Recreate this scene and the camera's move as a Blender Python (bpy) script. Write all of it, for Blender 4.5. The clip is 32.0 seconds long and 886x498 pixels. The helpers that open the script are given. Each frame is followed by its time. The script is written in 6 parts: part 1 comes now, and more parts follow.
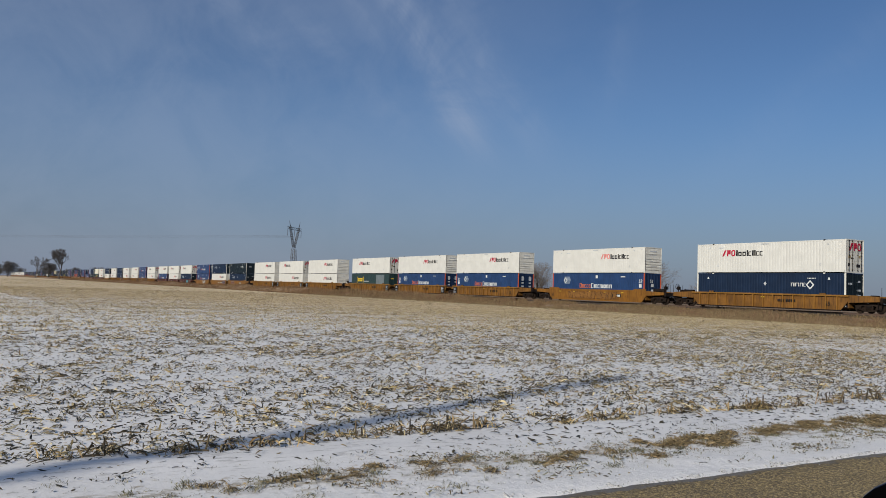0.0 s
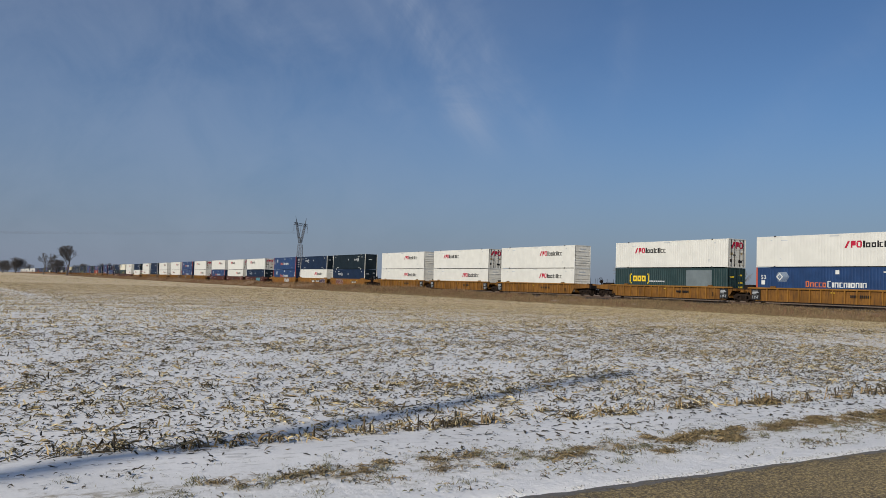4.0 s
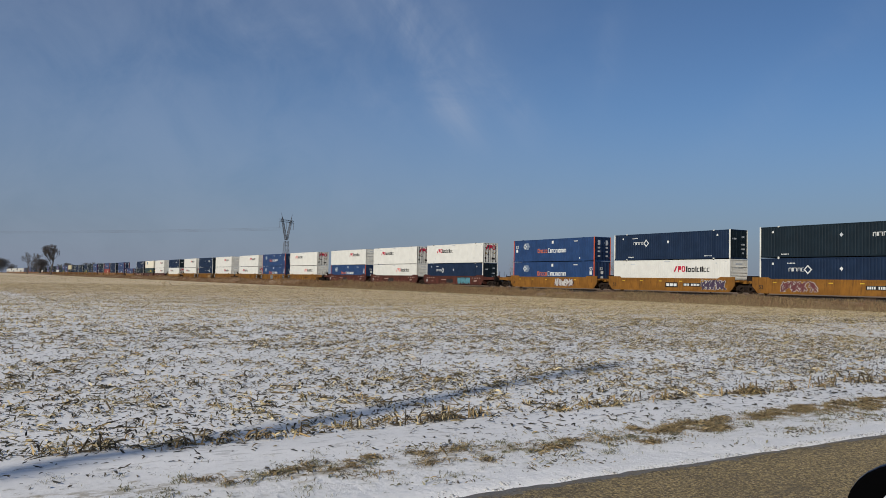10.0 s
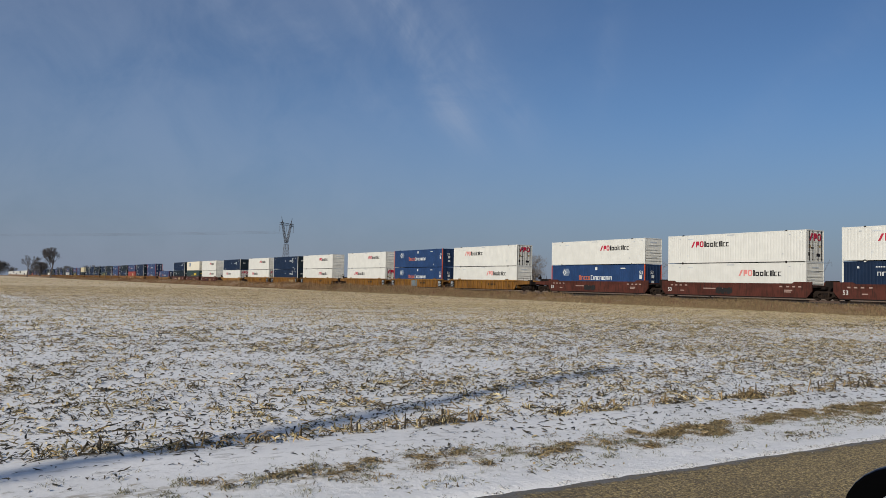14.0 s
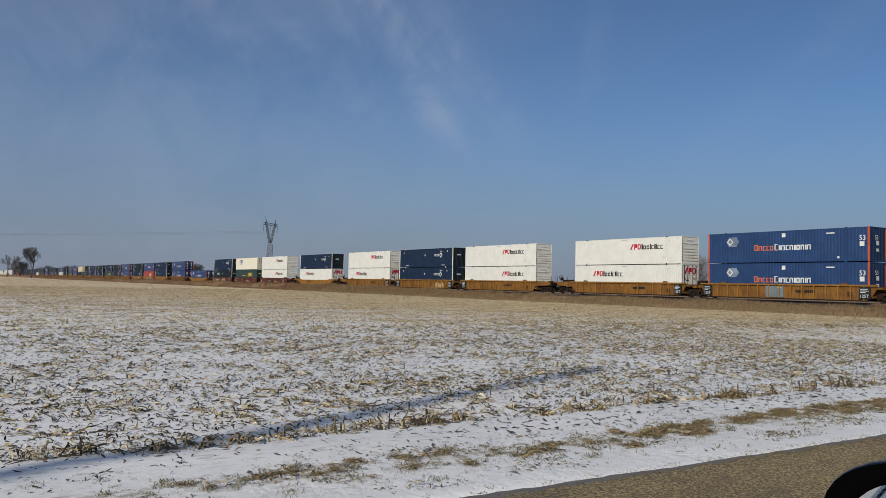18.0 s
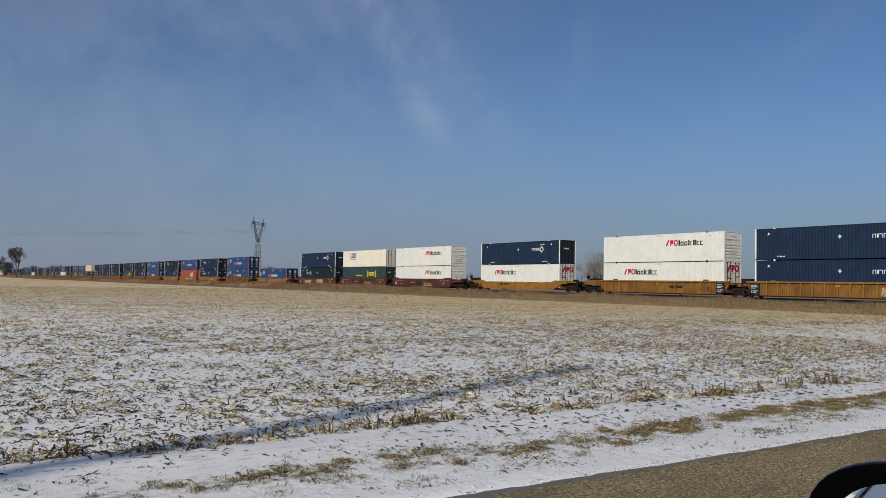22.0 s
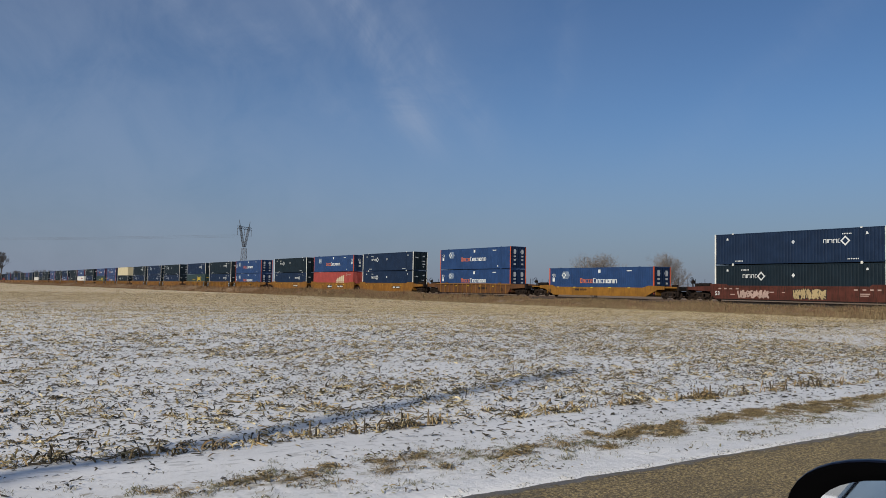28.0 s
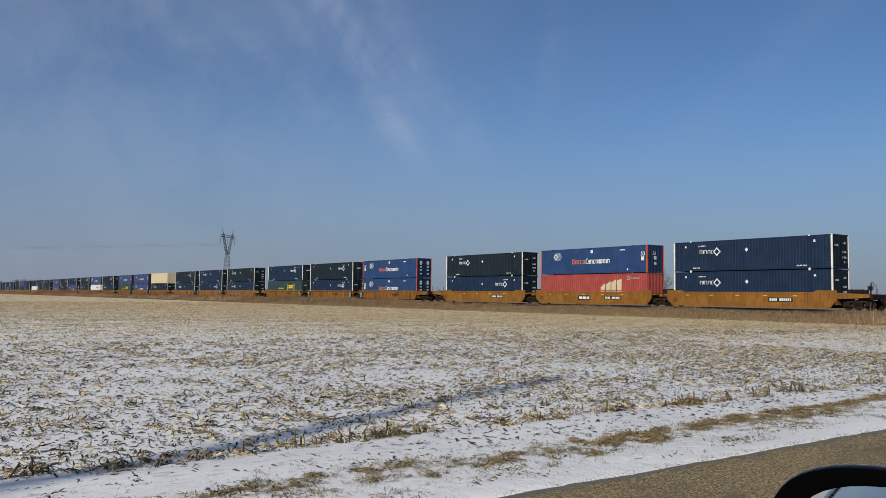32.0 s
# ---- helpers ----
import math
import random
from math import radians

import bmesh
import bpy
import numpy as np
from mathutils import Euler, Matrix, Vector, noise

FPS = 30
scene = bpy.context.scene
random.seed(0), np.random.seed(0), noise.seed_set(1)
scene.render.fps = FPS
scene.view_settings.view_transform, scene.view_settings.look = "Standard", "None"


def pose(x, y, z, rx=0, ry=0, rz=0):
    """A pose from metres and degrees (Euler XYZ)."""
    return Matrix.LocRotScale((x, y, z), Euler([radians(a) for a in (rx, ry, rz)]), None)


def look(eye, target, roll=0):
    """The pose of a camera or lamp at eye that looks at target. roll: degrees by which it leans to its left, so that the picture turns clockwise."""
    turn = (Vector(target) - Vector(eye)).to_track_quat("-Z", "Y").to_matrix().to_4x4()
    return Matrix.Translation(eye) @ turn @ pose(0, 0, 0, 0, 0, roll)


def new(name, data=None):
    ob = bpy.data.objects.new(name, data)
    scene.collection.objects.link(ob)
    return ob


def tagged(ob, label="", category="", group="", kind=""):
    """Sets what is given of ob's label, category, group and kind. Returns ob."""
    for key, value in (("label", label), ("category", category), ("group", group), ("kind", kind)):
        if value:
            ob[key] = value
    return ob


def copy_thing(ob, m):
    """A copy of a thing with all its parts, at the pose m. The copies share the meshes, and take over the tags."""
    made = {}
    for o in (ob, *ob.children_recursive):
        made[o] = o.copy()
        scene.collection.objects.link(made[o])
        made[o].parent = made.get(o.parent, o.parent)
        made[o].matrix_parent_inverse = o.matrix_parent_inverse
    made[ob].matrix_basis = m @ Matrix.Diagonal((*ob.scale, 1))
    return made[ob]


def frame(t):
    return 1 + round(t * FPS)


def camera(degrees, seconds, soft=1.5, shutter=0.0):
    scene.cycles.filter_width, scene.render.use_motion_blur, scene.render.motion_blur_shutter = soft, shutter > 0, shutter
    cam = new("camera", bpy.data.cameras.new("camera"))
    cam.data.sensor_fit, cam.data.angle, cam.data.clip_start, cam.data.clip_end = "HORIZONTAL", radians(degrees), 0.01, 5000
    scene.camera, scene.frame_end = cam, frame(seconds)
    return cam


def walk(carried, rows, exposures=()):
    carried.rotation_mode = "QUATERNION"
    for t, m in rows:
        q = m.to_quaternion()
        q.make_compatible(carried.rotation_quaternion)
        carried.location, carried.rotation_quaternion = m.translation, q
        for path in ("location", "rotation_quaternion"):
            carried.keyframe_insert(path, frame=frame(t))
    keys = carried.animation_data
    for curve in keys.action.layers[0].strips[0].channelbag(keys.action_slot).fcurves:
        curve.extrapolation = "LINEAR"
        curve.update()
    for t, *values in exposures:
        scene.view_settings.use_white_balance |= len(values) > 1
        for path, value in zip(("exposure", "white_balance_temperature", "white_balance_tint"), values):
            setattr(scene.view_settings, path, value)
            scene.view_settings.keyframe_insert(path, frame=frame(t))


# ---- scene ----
# one lens for the whole shot; the camera is held by hand at a parked car's window
cam = camera(58.41, 32.0, soft=0.55)
# seconds, x, y, z, yaw, pitch, roll
PATH = [
    (0, -0.001, -0.002, 1.500, 59.35, 2.97, 1.95),
    (0.5, 0.005, -0.006, 1.507, 58.80, 2.52, 2.11),
    (1, 0.006, 0.001, 1.508, 58.34, 2.57, 2.09),
    (1.5, -0.010, -0.008, 1.505, 58.78, 2.60, 2.06),
    (2, -0.011, -0.010, 1.506, 59.75, 2.65, 1.98),
    (2.5, -0.016, -0.008, 1.509, 59.19, 2.67, 1.79),
    (3, -0.012, -0.012, 1.506, 59.42, 2.67, 1.80),
    (3.5, -0.016, -0.013, 1.506, 59.75, 2.70, 1.81),
    (5.5, -0.019, -0.011, 1.507, 59.71, 2.35, 1.74),
    (6, -0.005, -0.012, 1.512, 59.64, 2.36, 1.64),
    (6.5, -0.005, -0.011, 1.507, 59.31, 2.38, 1.59),
    (7, -0.010, -0.014, 1.505, 58.75, 2.35, 1.51),
    (7.5, -0.004, -0.009, 1.507, 58.96, 2.35, 1.42),
    (8, -0.009, -0.010, 1.502, 59.05, 2.30, 1.41),
    (8.5, 0.004, -0.006, 1.503, 59.14, 2.22, 1.28),
    (9, -0.003, -0.006, 1.502, 59.56, 2.22, 1.19),
    (9.5, -0.005, -0.006, 1.500, 59.25, 2.26, 1.21),
    (10, -0.000, -0.006, 1.503, 58.81, 2.27, 1.10),
    (10.5, -0.007, -0.004, 1.502, 59.00, 2.34, 1.13),
    (11, 0.002, -0.005, 1.501, 59.12, 2.38, 0.99),
    (11.5, 0.006, -0.004, 1.501, 58.65, 2.42, 0.87),
    (12, 0.003, -0.003, 1.506, 58.46, 2.41, 0.85),
    (12.5, -0.006, -0.002, 1.502, 58.98, 2.40, 0.88),
    (13, 0.003, -0.006, 1.508, 59.12, 2.46, 0.96),
    (13.5, 0.000, -0.004, 1.506, 58.93, 2.52, 1.12),
    (14, 0.007, -0.011, 1.503, 58.81, 2.53, 1.21),
    (14.5, 0.002, -0.010, 1.500, 58.65, 2.58, 1.33),
    (16.5, -0.002, -0.011, 1.507, 58.62, 2.62, 1.28),
    (17, 0.003, -0.009, 1.504, 58.32, 2.61, 1.37),
    (17.5, 0.001, -0.015, 1.505, 58.05, 2.63, 1.34),
    (18, 0.007, -0.009, 1.502, 57.69, 2.58, 1.26),
    (18.5, 0.001, -0.005, 1.507, 57.45, 2.55, 1.31),
    (19, 0.008, -0.012, 1.506, 57.76, 2.60, 1.31),
    (19.5, 0.011, -0.010, 1.509, 57.31, 2.62, 1.31),
    (20, 0.004, -0.007, 1.502, 57.02, 2.64, 1.28),
    (20.5, 0.008, -0.006, 1.506, 57.72, 2.61, 1.25),
    (21, 0.006, -0.001, 1.506, 57.51, 2.58, 1.15),
    (21.5, 0.012, -0.005, 1.507, 57.32, 2.51, 1.11),
    (22, 0.008, -0.007, 1.509, 56.85, 2.50, 1.05),
    (22.5, 0.013, -0.011, 1.510, 56.72, 2.51, 1.06),
    (23, 0.012, -0.011, 1.509, 57.50, 2.52, 1.13),
    (23.5, 0.012, -0.013, 1.506, 57.37, 2.61, 1.20),
    (24, 0.004, -0.009, 1.509, 57.26, 2.60, 1.18),
    (24.5, 0.013, -0.016, 1.509, 57.21, 2.72, 1.25),
    (25, 0.017, -0.015, 1.511, 57.07, 2.78, 1.22),
    (25.5, 0.014, -0.017, 1.509, 56.92, 2.80, 1.19),
    (27.5, 0.021, -0.009, 1.508, 55.98, 2.84, 0.95),
    (28, 0.019, -0.011, 1.506, 55.91, 2.84, 0.96),
    (28.5, 0.019, -0.009, 1.506, 55.98, 2.83, 1.01),
    (29, 0.017, -0.017, 1.510, 55.78, 2.86, 1.08),
    (29.5, 0.019, -0.010, 1.507, 55.70, 2.94, 1.03),
    (30, 0.017, -0.011, 1.510, 55.58, 2.99, 0.98),
    (30.5, 0.018, -0.016, 1.505, 55.43, 3.20, 1.01),
    (31, 0.017, -0.012, 1.504, 55.19, 3.29, 0.84),
    (31.5, 0.025, -0.016, 1.505, 55.01, 3.37, 0.67),
    (32, 0.024, -0.021, 1.510, 54.78, 3.40, 0.68),
]
walk(cam, [(t, pose(x, y, z, 90 + p, 0, w) @ pose(0, 0, 0, 0, 0, r)) for t, x, y, z, w, p, r in PATH],
     exposures=[(0, -0.08), (16, -0.08), (25, -0.08), (27, -0.1), (28.1, -0.08), (28.6, 0.07), (30, 0.06), (32, 0.05)])

# ---- sky and sun ----
SUN_EL, SUN_TO = 25.0, (-0.40, 0.9165)          # elevation; the way the light travels over the ground
world = bpy.data.worlds.new("sky")
scene.world = world
world.use_nodes = True


class Nodes:
    """A small hand for building node trees."""

    def __init__(self, tree):
        self.t = tree
        tree.nodes.clear()

    def n(self, kind, ins=None, **props):
        nd = self.t.nodes.new(kind)
        for k, v in props.items():
            if k == "operation": nd.operation = v
            elif k == "blend_type": nd.blend_type = v
            elif k == "data_type": nd.data_type = v
            elif k == "sky_type": nd.sky_type = v
            elif k == "noise_dimensions": nd.noise_dimensions = v
            elif k == "feature": nd.feature = v
            elif k == "interpolation_type": nd.interpolation_type = v
        for k, v in (ins or {}).items():
            if isinstance(v, bpy.types.NodeSocket): self.t.links.new(v, nd.inputs[k])
            else: nd.inputs[k].default_value = v
        return nd

    def math(self, op, a, b=0.0, c=0.0):
        return self.n("ShaderNodeMath", {0: a, 1: b, 2: c}, operation=op).outputs[0]

    def noise(self, vec, scale, detail=4.0, rough=0.55, distort=0.0):
        return self.n("ShaderNodeTexNoise", {"Vector": vec, "Scale": scale, "Detail": detail, "Roughness": rough, "Distortion": distort}).outputs[0]

    def step(self, v, lo, hi, a=0.0, b=1.0):
        return self.n("ShaderNodeMapRange", {0: v, 1: lo, 2: hi, 3: a, 4: b}, interpolation_type="SMOOTHSTEP").outputs[0]

    def mix(self, fac, a, b, blend="MIX"):
        nd = self.n("ShaderNodeMix", data_type="RGBA", blend_type=blend)
        for i, v in ((0, fac), (6, a), (7, b)):
            if isinstance(v, bpy.types.NodeSocket): self.t.links.new(v, nd.inputs[i])
            elif i == 0: nd.inputs[0].default_value = v
            else: nd.inputs[i].default_value = (*v, 1) if len(v) == 3 else v
        return nd.outputs[2]

    def scaled(self, vec, sx, sy, sz):
        return self.n("ShaderNodeMapping", {"Vector": vec, "Scale": (sx, sy, sz)}).outputs[0]


w = Nodes(world.node_tree)
sky = w.n("ShaderNodeTexSky", sky_type="NISHITA")
sky.sun_disc = False
sky.sun_elevation, sky.sun_rotation = radians(SUN_EL), math.atan2(-SUN_TO[0], -SUN_TO[1])
sky.altitude, sky.air_density, sky.dust_density, sky.ozone_density = 200, 1.0, 0.7, 4.0
dx, dy, dz = w.n("ShaderNodeSeparateXYZ", {0: w.n("ShaderNodeTexCoord").outputs["Generated"]}).outputs
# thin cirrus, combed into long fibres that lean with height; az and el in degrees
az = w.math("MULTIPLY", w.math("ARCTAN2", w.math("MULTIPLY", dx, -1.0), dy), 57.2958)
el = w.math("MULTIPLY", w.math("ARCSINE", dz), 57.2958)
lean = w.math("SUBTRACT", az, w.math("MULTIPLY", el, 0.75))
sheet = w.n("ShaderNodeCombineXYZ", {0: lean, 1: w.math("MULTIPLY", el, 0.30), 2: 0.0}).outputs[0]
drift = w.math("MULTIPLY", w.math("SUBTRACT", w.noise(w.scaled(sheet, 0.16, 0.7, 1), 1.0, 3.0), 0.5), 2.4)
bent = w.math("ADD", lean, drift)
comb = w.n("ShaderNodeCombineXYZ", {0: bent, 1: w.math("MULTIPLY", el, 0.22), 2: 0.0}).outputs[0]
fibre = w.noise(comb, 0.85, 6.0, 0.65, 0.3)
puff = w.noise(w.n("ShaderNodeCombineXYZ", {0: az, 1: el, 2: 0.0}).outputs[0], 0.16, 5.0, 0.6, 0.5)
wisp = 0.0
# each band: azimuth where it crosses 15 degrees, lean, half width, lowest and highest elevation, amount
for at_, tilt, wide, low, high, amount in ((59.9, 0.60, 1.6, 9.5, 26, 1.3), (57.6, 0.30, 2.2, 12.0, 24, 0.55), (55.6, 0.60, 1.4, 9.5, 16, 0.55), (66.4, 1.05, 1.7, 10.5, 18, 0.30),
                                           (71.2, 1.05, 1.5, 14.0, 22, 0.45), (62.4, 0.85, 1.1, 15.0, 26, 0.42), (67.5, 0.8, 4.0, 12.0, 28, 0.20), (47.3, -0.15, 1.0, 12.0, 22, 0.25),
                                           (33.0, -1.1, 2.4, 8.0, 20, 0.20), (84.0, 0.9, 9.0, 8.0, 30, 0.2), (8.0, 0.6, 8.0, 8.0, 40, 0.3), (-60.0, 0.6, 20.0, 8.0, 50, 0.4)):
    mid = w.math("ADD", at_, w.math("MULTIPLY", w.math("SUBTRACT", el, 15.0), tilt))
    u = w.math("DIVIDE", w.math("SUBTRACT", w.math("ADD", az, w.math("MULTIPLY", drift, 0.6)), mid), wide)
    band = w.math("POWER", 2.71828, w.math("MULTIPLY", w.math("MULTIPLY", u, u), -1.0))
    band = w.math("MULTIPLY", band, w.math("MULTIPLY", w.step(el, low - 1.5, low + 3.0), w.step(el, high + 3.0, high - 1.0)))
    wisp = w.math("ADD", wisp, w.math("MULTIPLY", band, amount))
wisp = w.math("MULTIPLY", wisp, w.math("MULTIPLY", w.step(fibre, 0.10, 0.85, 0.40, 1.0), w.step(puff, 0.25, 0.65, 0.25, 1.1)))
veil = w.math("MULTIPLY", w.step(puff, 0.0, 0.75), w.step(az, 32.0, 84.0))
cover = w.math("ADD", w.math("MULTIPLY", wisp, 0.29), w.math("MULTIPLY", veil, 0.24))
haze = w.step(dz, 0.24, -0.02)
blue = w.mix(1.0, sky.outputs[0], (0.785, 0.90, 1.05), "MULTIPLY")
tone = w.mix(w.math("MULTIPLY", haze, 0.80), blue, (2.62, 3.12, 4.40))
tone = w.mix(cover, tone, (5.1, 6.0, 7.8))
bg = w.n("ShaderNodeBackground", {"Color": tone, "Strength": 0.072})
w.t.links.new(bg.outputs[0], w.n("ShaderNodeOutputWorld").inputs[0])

sun = new("sun", bpy.data.lights.new("sun", "SUN"))
sun.data.energy, sun.data.angle, sun.data.color = 4.4, radians(0.72), (1.0, 0.925, 0.82)
sun.matrix_world = look((0, 0, 0), (SUN_TO[0], SUN_TO[1], -math.tan(radians(SUN_EL))))

# ---- materials ----
def material(name):
    m = bpy.data.materials.new(name)
    m.use_nodes = True
    g = Nodes(m.node_tree)
    bsdf = g.n("ShaderNodeBsdfPrincipled")
    g.t.links.new(bsdf.outputs[0], g.n("ShaderNodeOutputMaterial").inputs[0])
    g.pos = g.n("ShaderNodeNewGeometry").outputs["Position"]
    g.obj = g.n("ShaderNodeTexCoord").outputs["Object"]
    g.b = bsdf

    def put(key, v):
        if isinstance(v, bpy.types.NodeSocket): g.t.links.new(v, bsdf.inputs[key])
        else: bsdf.inputs[key].default_value = (*v, 1) if isinstance(v, tuple) and len(v) == 3 else v

    g.put = put
    return m, g


def bump(g, height, strength, distance):
    g.put("Normal", g.n("ShaderNodeBump", {"Height": height, "Strength": strength, "Distance": distance}).outputs[0])


def dim(c, k):
    return tuple(v * k for v in c)


def paint(name, col, dirt=(0.10, 0.075, 0.05), amount=0.35, rough=0.42, rust=0.0, fade_by=0.14, shine=0.28, grime=0.52):
    """Painted steel: faded in patches, streaked downwards, with some rust."""
    m, g = material(name)
    fade = g.noise(g.obj, 0.9, 3.0)
    c = g.mix(g.step(fade, 0.35, 0.7), dim(col, 1 - fade_by), tuple(min(1, v * (1 + fade_by * 0.6)) for v in col))
    streak = g.noise(g.scaled(g.obj, 5.0, 5.0, 0.55), 1.6, 5.0, 0.65)
    c = g.mix(g.math("MULTIPLY", g.step(streak, grime, grime + 0.26), amount), c, dirt)
    if rust:
        spots = g.noise(g.obj, 3.2, 6.0, 0.7)
        c = g.mix(g.math("MULTIPLY", g.step(spots, 0.60 - 0.12 * rust, 0.78), min(1, rust)), c, (0.13, 0.045, 0.018))
    g.put("Base Color", c)
    g.put("Roughness", g.step(streak, 0.3, 0.8, rough, rough + 0.2))
    g.put("Specular IOR Level", shine)
    bump(g, g.noise(g.obj, 14.0, 3.0), 0.12, 0.01)
    return m


WHITE = paint("white_paint", (0.57, 0.572, 0.528), (0.38, 0.38, 0.30), 0.14, 0.4, 0.0, 0.05)
WHITE_GREY = paint("weathered_white_paint", (0.66, 0.65, 0.58), (0.25, 0.22, 0.17), 0.4, 0.5)
CREAM = paint("cream_paint", (0.46, 0.405, 0.26), (0.26, 0.21, 0.12), 0.3, 0.5, fade_by=0.05)
IVORY = paint("ivory_paint", (0.60, 0.57, 0.46), (0.35, 0.29, 0.19), 0.2, 0.45, fade_by=0.04)
NAVY = paint("navy_paint", (0.011, 0.0225, 0.049), (0.015, 0.02, 0.03), 0.4, 0.5, shine=0.08)
# slate containers' own paint; on navy ends it stands for shading
DARK = paint("slate_paint_and_shaded_navy", (0.009, 0.017, 0.024), (0.02, 0.022, 0.024), 0.4, 0.5, shine=0.1)
BLUE = paint("blue_paint", (0.0165, 0.044, 0.120), (0.018, 0.026, 0.065), 0.5, 0.42, shine=0.2)
# darker copy of the blue, for doors and end walls
END_BLUE = paint("darker_blue_end_paint", (0.011, 0.026, 0.066), (0.012, 0.016, 0.03), 0.6, 0.55, shine=0.12)
GREEN = paint("dark_green_paint", (0.016, 0.038, 0.040), (0.04, 0.05, 0.04), 0.4, 0.4)
PATCH = paint("grey_patch_paint", (0.13, 0.16, 0.17), (0.08, 0.08, 0.08), 0.3, 0.5)
BRICK = paint("red_paint", (0.27, 0.046, 0.037), (0.16, 0.04, 0.03), 0.35, 0.45)
OCHRE = paint("ochre_yellow_paint", (0.175, 0.080, 0.015), (0.055, 0.027, 0.012), 0.8, 0.55, 0.5, 0.26, grime=0.44)
# for ribs and top chord: worn ochre, lightened to paint their sunlight in
OCHRE_SUNLIT = paint("worn_ochre_with_painted_sunlight", (0.225, 0.108, 0.020), (0.07, 0.035, 0.015), 0.7, 0.5, 0.35, 0.2)
OCHRE_CLEAN = paint("clean_ochre_paint", (0.215, 0.100, 0.014), (0.085, 0.04, 0.015), 0.7, 0.5, 0.5, 0.2, grime=0.48)
OCHRE_OLD = paint("old_ochre_paint", (0.20, 0.095, 0.024), (0.09, 0.045, 0.02), 0.7, 0.6, 0.6)
RUSTY = paint("rusty_brown_paint", (0.098, 0.042, 0.014), (0.055, 0.03, 0.018), 0.7, 0.7, 0.6, 0.25, grime=0.44)
OCHRE_WARM = paint("warm_ochre_paint", (0.198, 0.086, 0.012), (0.065, 0.029, 0.010), 0.75, 0.52, 0.4, 0.22, grime=0.47)
OXIDE = paint("oxide_brown_paint", (0.075, 0.024, 0.017), (0.022, 0.015, 0.012), 0.85, 0.62, 0.3, 0.25, shine=0.14, grime=0.46)
STEEL = paint("grimy_steel", (0.013, 0.010, 0.009), (0.032, 0.018, 0.011), 0.5, 0.75, 0.15, shine=0.1)
TRUCK = paint("rusty_cast_steel", (0.024, 0.017, 0.013), (0.048, 0.030, 0.020), 0.5, 0.8, 0.3, 0.3, shine=0.1)
BLACK = paint("black_paint", (0.014, 0.014, 0.014), (0.04, 0.035, 0.03), 0.4, 0.6)
POST_RED = paint("orange_red_paint", (0.44, 0.072, 0.028), (0.25, 0.05, 0.03), 0.3, 0.45)
POST_WHITE = paint("post_white_paint", (0.62, 0.62, 0.56), (0.35, 0.30, 0.22), 0.25, 0.45)
INK_RED = paint("mark_red", (0.40, 0.012, 0.040), (0.4, 0.10, 0.10), 0.2, 0.5)
INK_FADED = paint("mark_faded_red", (0.62, 0.22, 0.20), (0.6, 0.4, 0.35), 0.3, 0.5)
INK_BLACK = paint("mark_black", (0.012, 0.012, 0.013), (0.05, 0.05, 0.05), 0.2, 0.5)
INK_WHITE = paint("mark_white", (0.58, 0.60, 0.58), (0.30, 0.33, 0.36), 0.35, 0.5)
INK_ORANGE = paint("mark_orange", (0.50, 0.12, 0.04), (0.40, 0.25, 0.2), 0.35, 0.5)
INK_YELLOW = paint("mark_yellow", (0.75, 0.52, 0.03), (0.4, 0.3, 0.1), 0.2, 0.5)
INK_BLUE = paint("mark_blue", (0.02, 0.10, 0.24), (0.1, 0.15, 0.2), 0.2, 0.5)
INK_GREY = paint("mark_grey", (0.42, 0.45, 0.47), (0.3, 0.3, 0.3), 0.2, 0.5)
INK_REFLECT = paint("mark_dull_yellow", (0.48, 0.31, 0.03), (0.25, 0.16, 0.04), 0.4, 0.5)
INK_MIST = paint("mark_mist", (0.22, 0.27, 0.33), (0.12, 0.16, 0.22), 0.5, 0.5)
INK_TEAL = paint("mark_teal", (0.075, 0.21, 0.25), (0.1, 0.15, 0.16), 0.6, 0.5)
INK_PURPLE = paint("mark_purple", (0.05, 0.035, 0.065), (0.08, 0.06, 0.08), 0.5, 0.5)
INK_SAND = paint("mark_sand", (0.34, 0.26, 0.13), (0.15, 0.10, 0.05), 0.5, 0.6)
INK_DULL = paint("mark_dull_white", (0.40, 0.39, 0.37), (0.20, 0.16, 0.11), 0.6, 0.55)
INK_MAROON = paint("mark_maroon", (0.10, 0.03, 0.035), (0.3, 0.2, 0.2), 0.5, 0.5)
INK_PINK = paint("mark_pink", (0.34, 0.24, 0.20), (0.2, 0.13, 0.1), 0.5, 0.5)


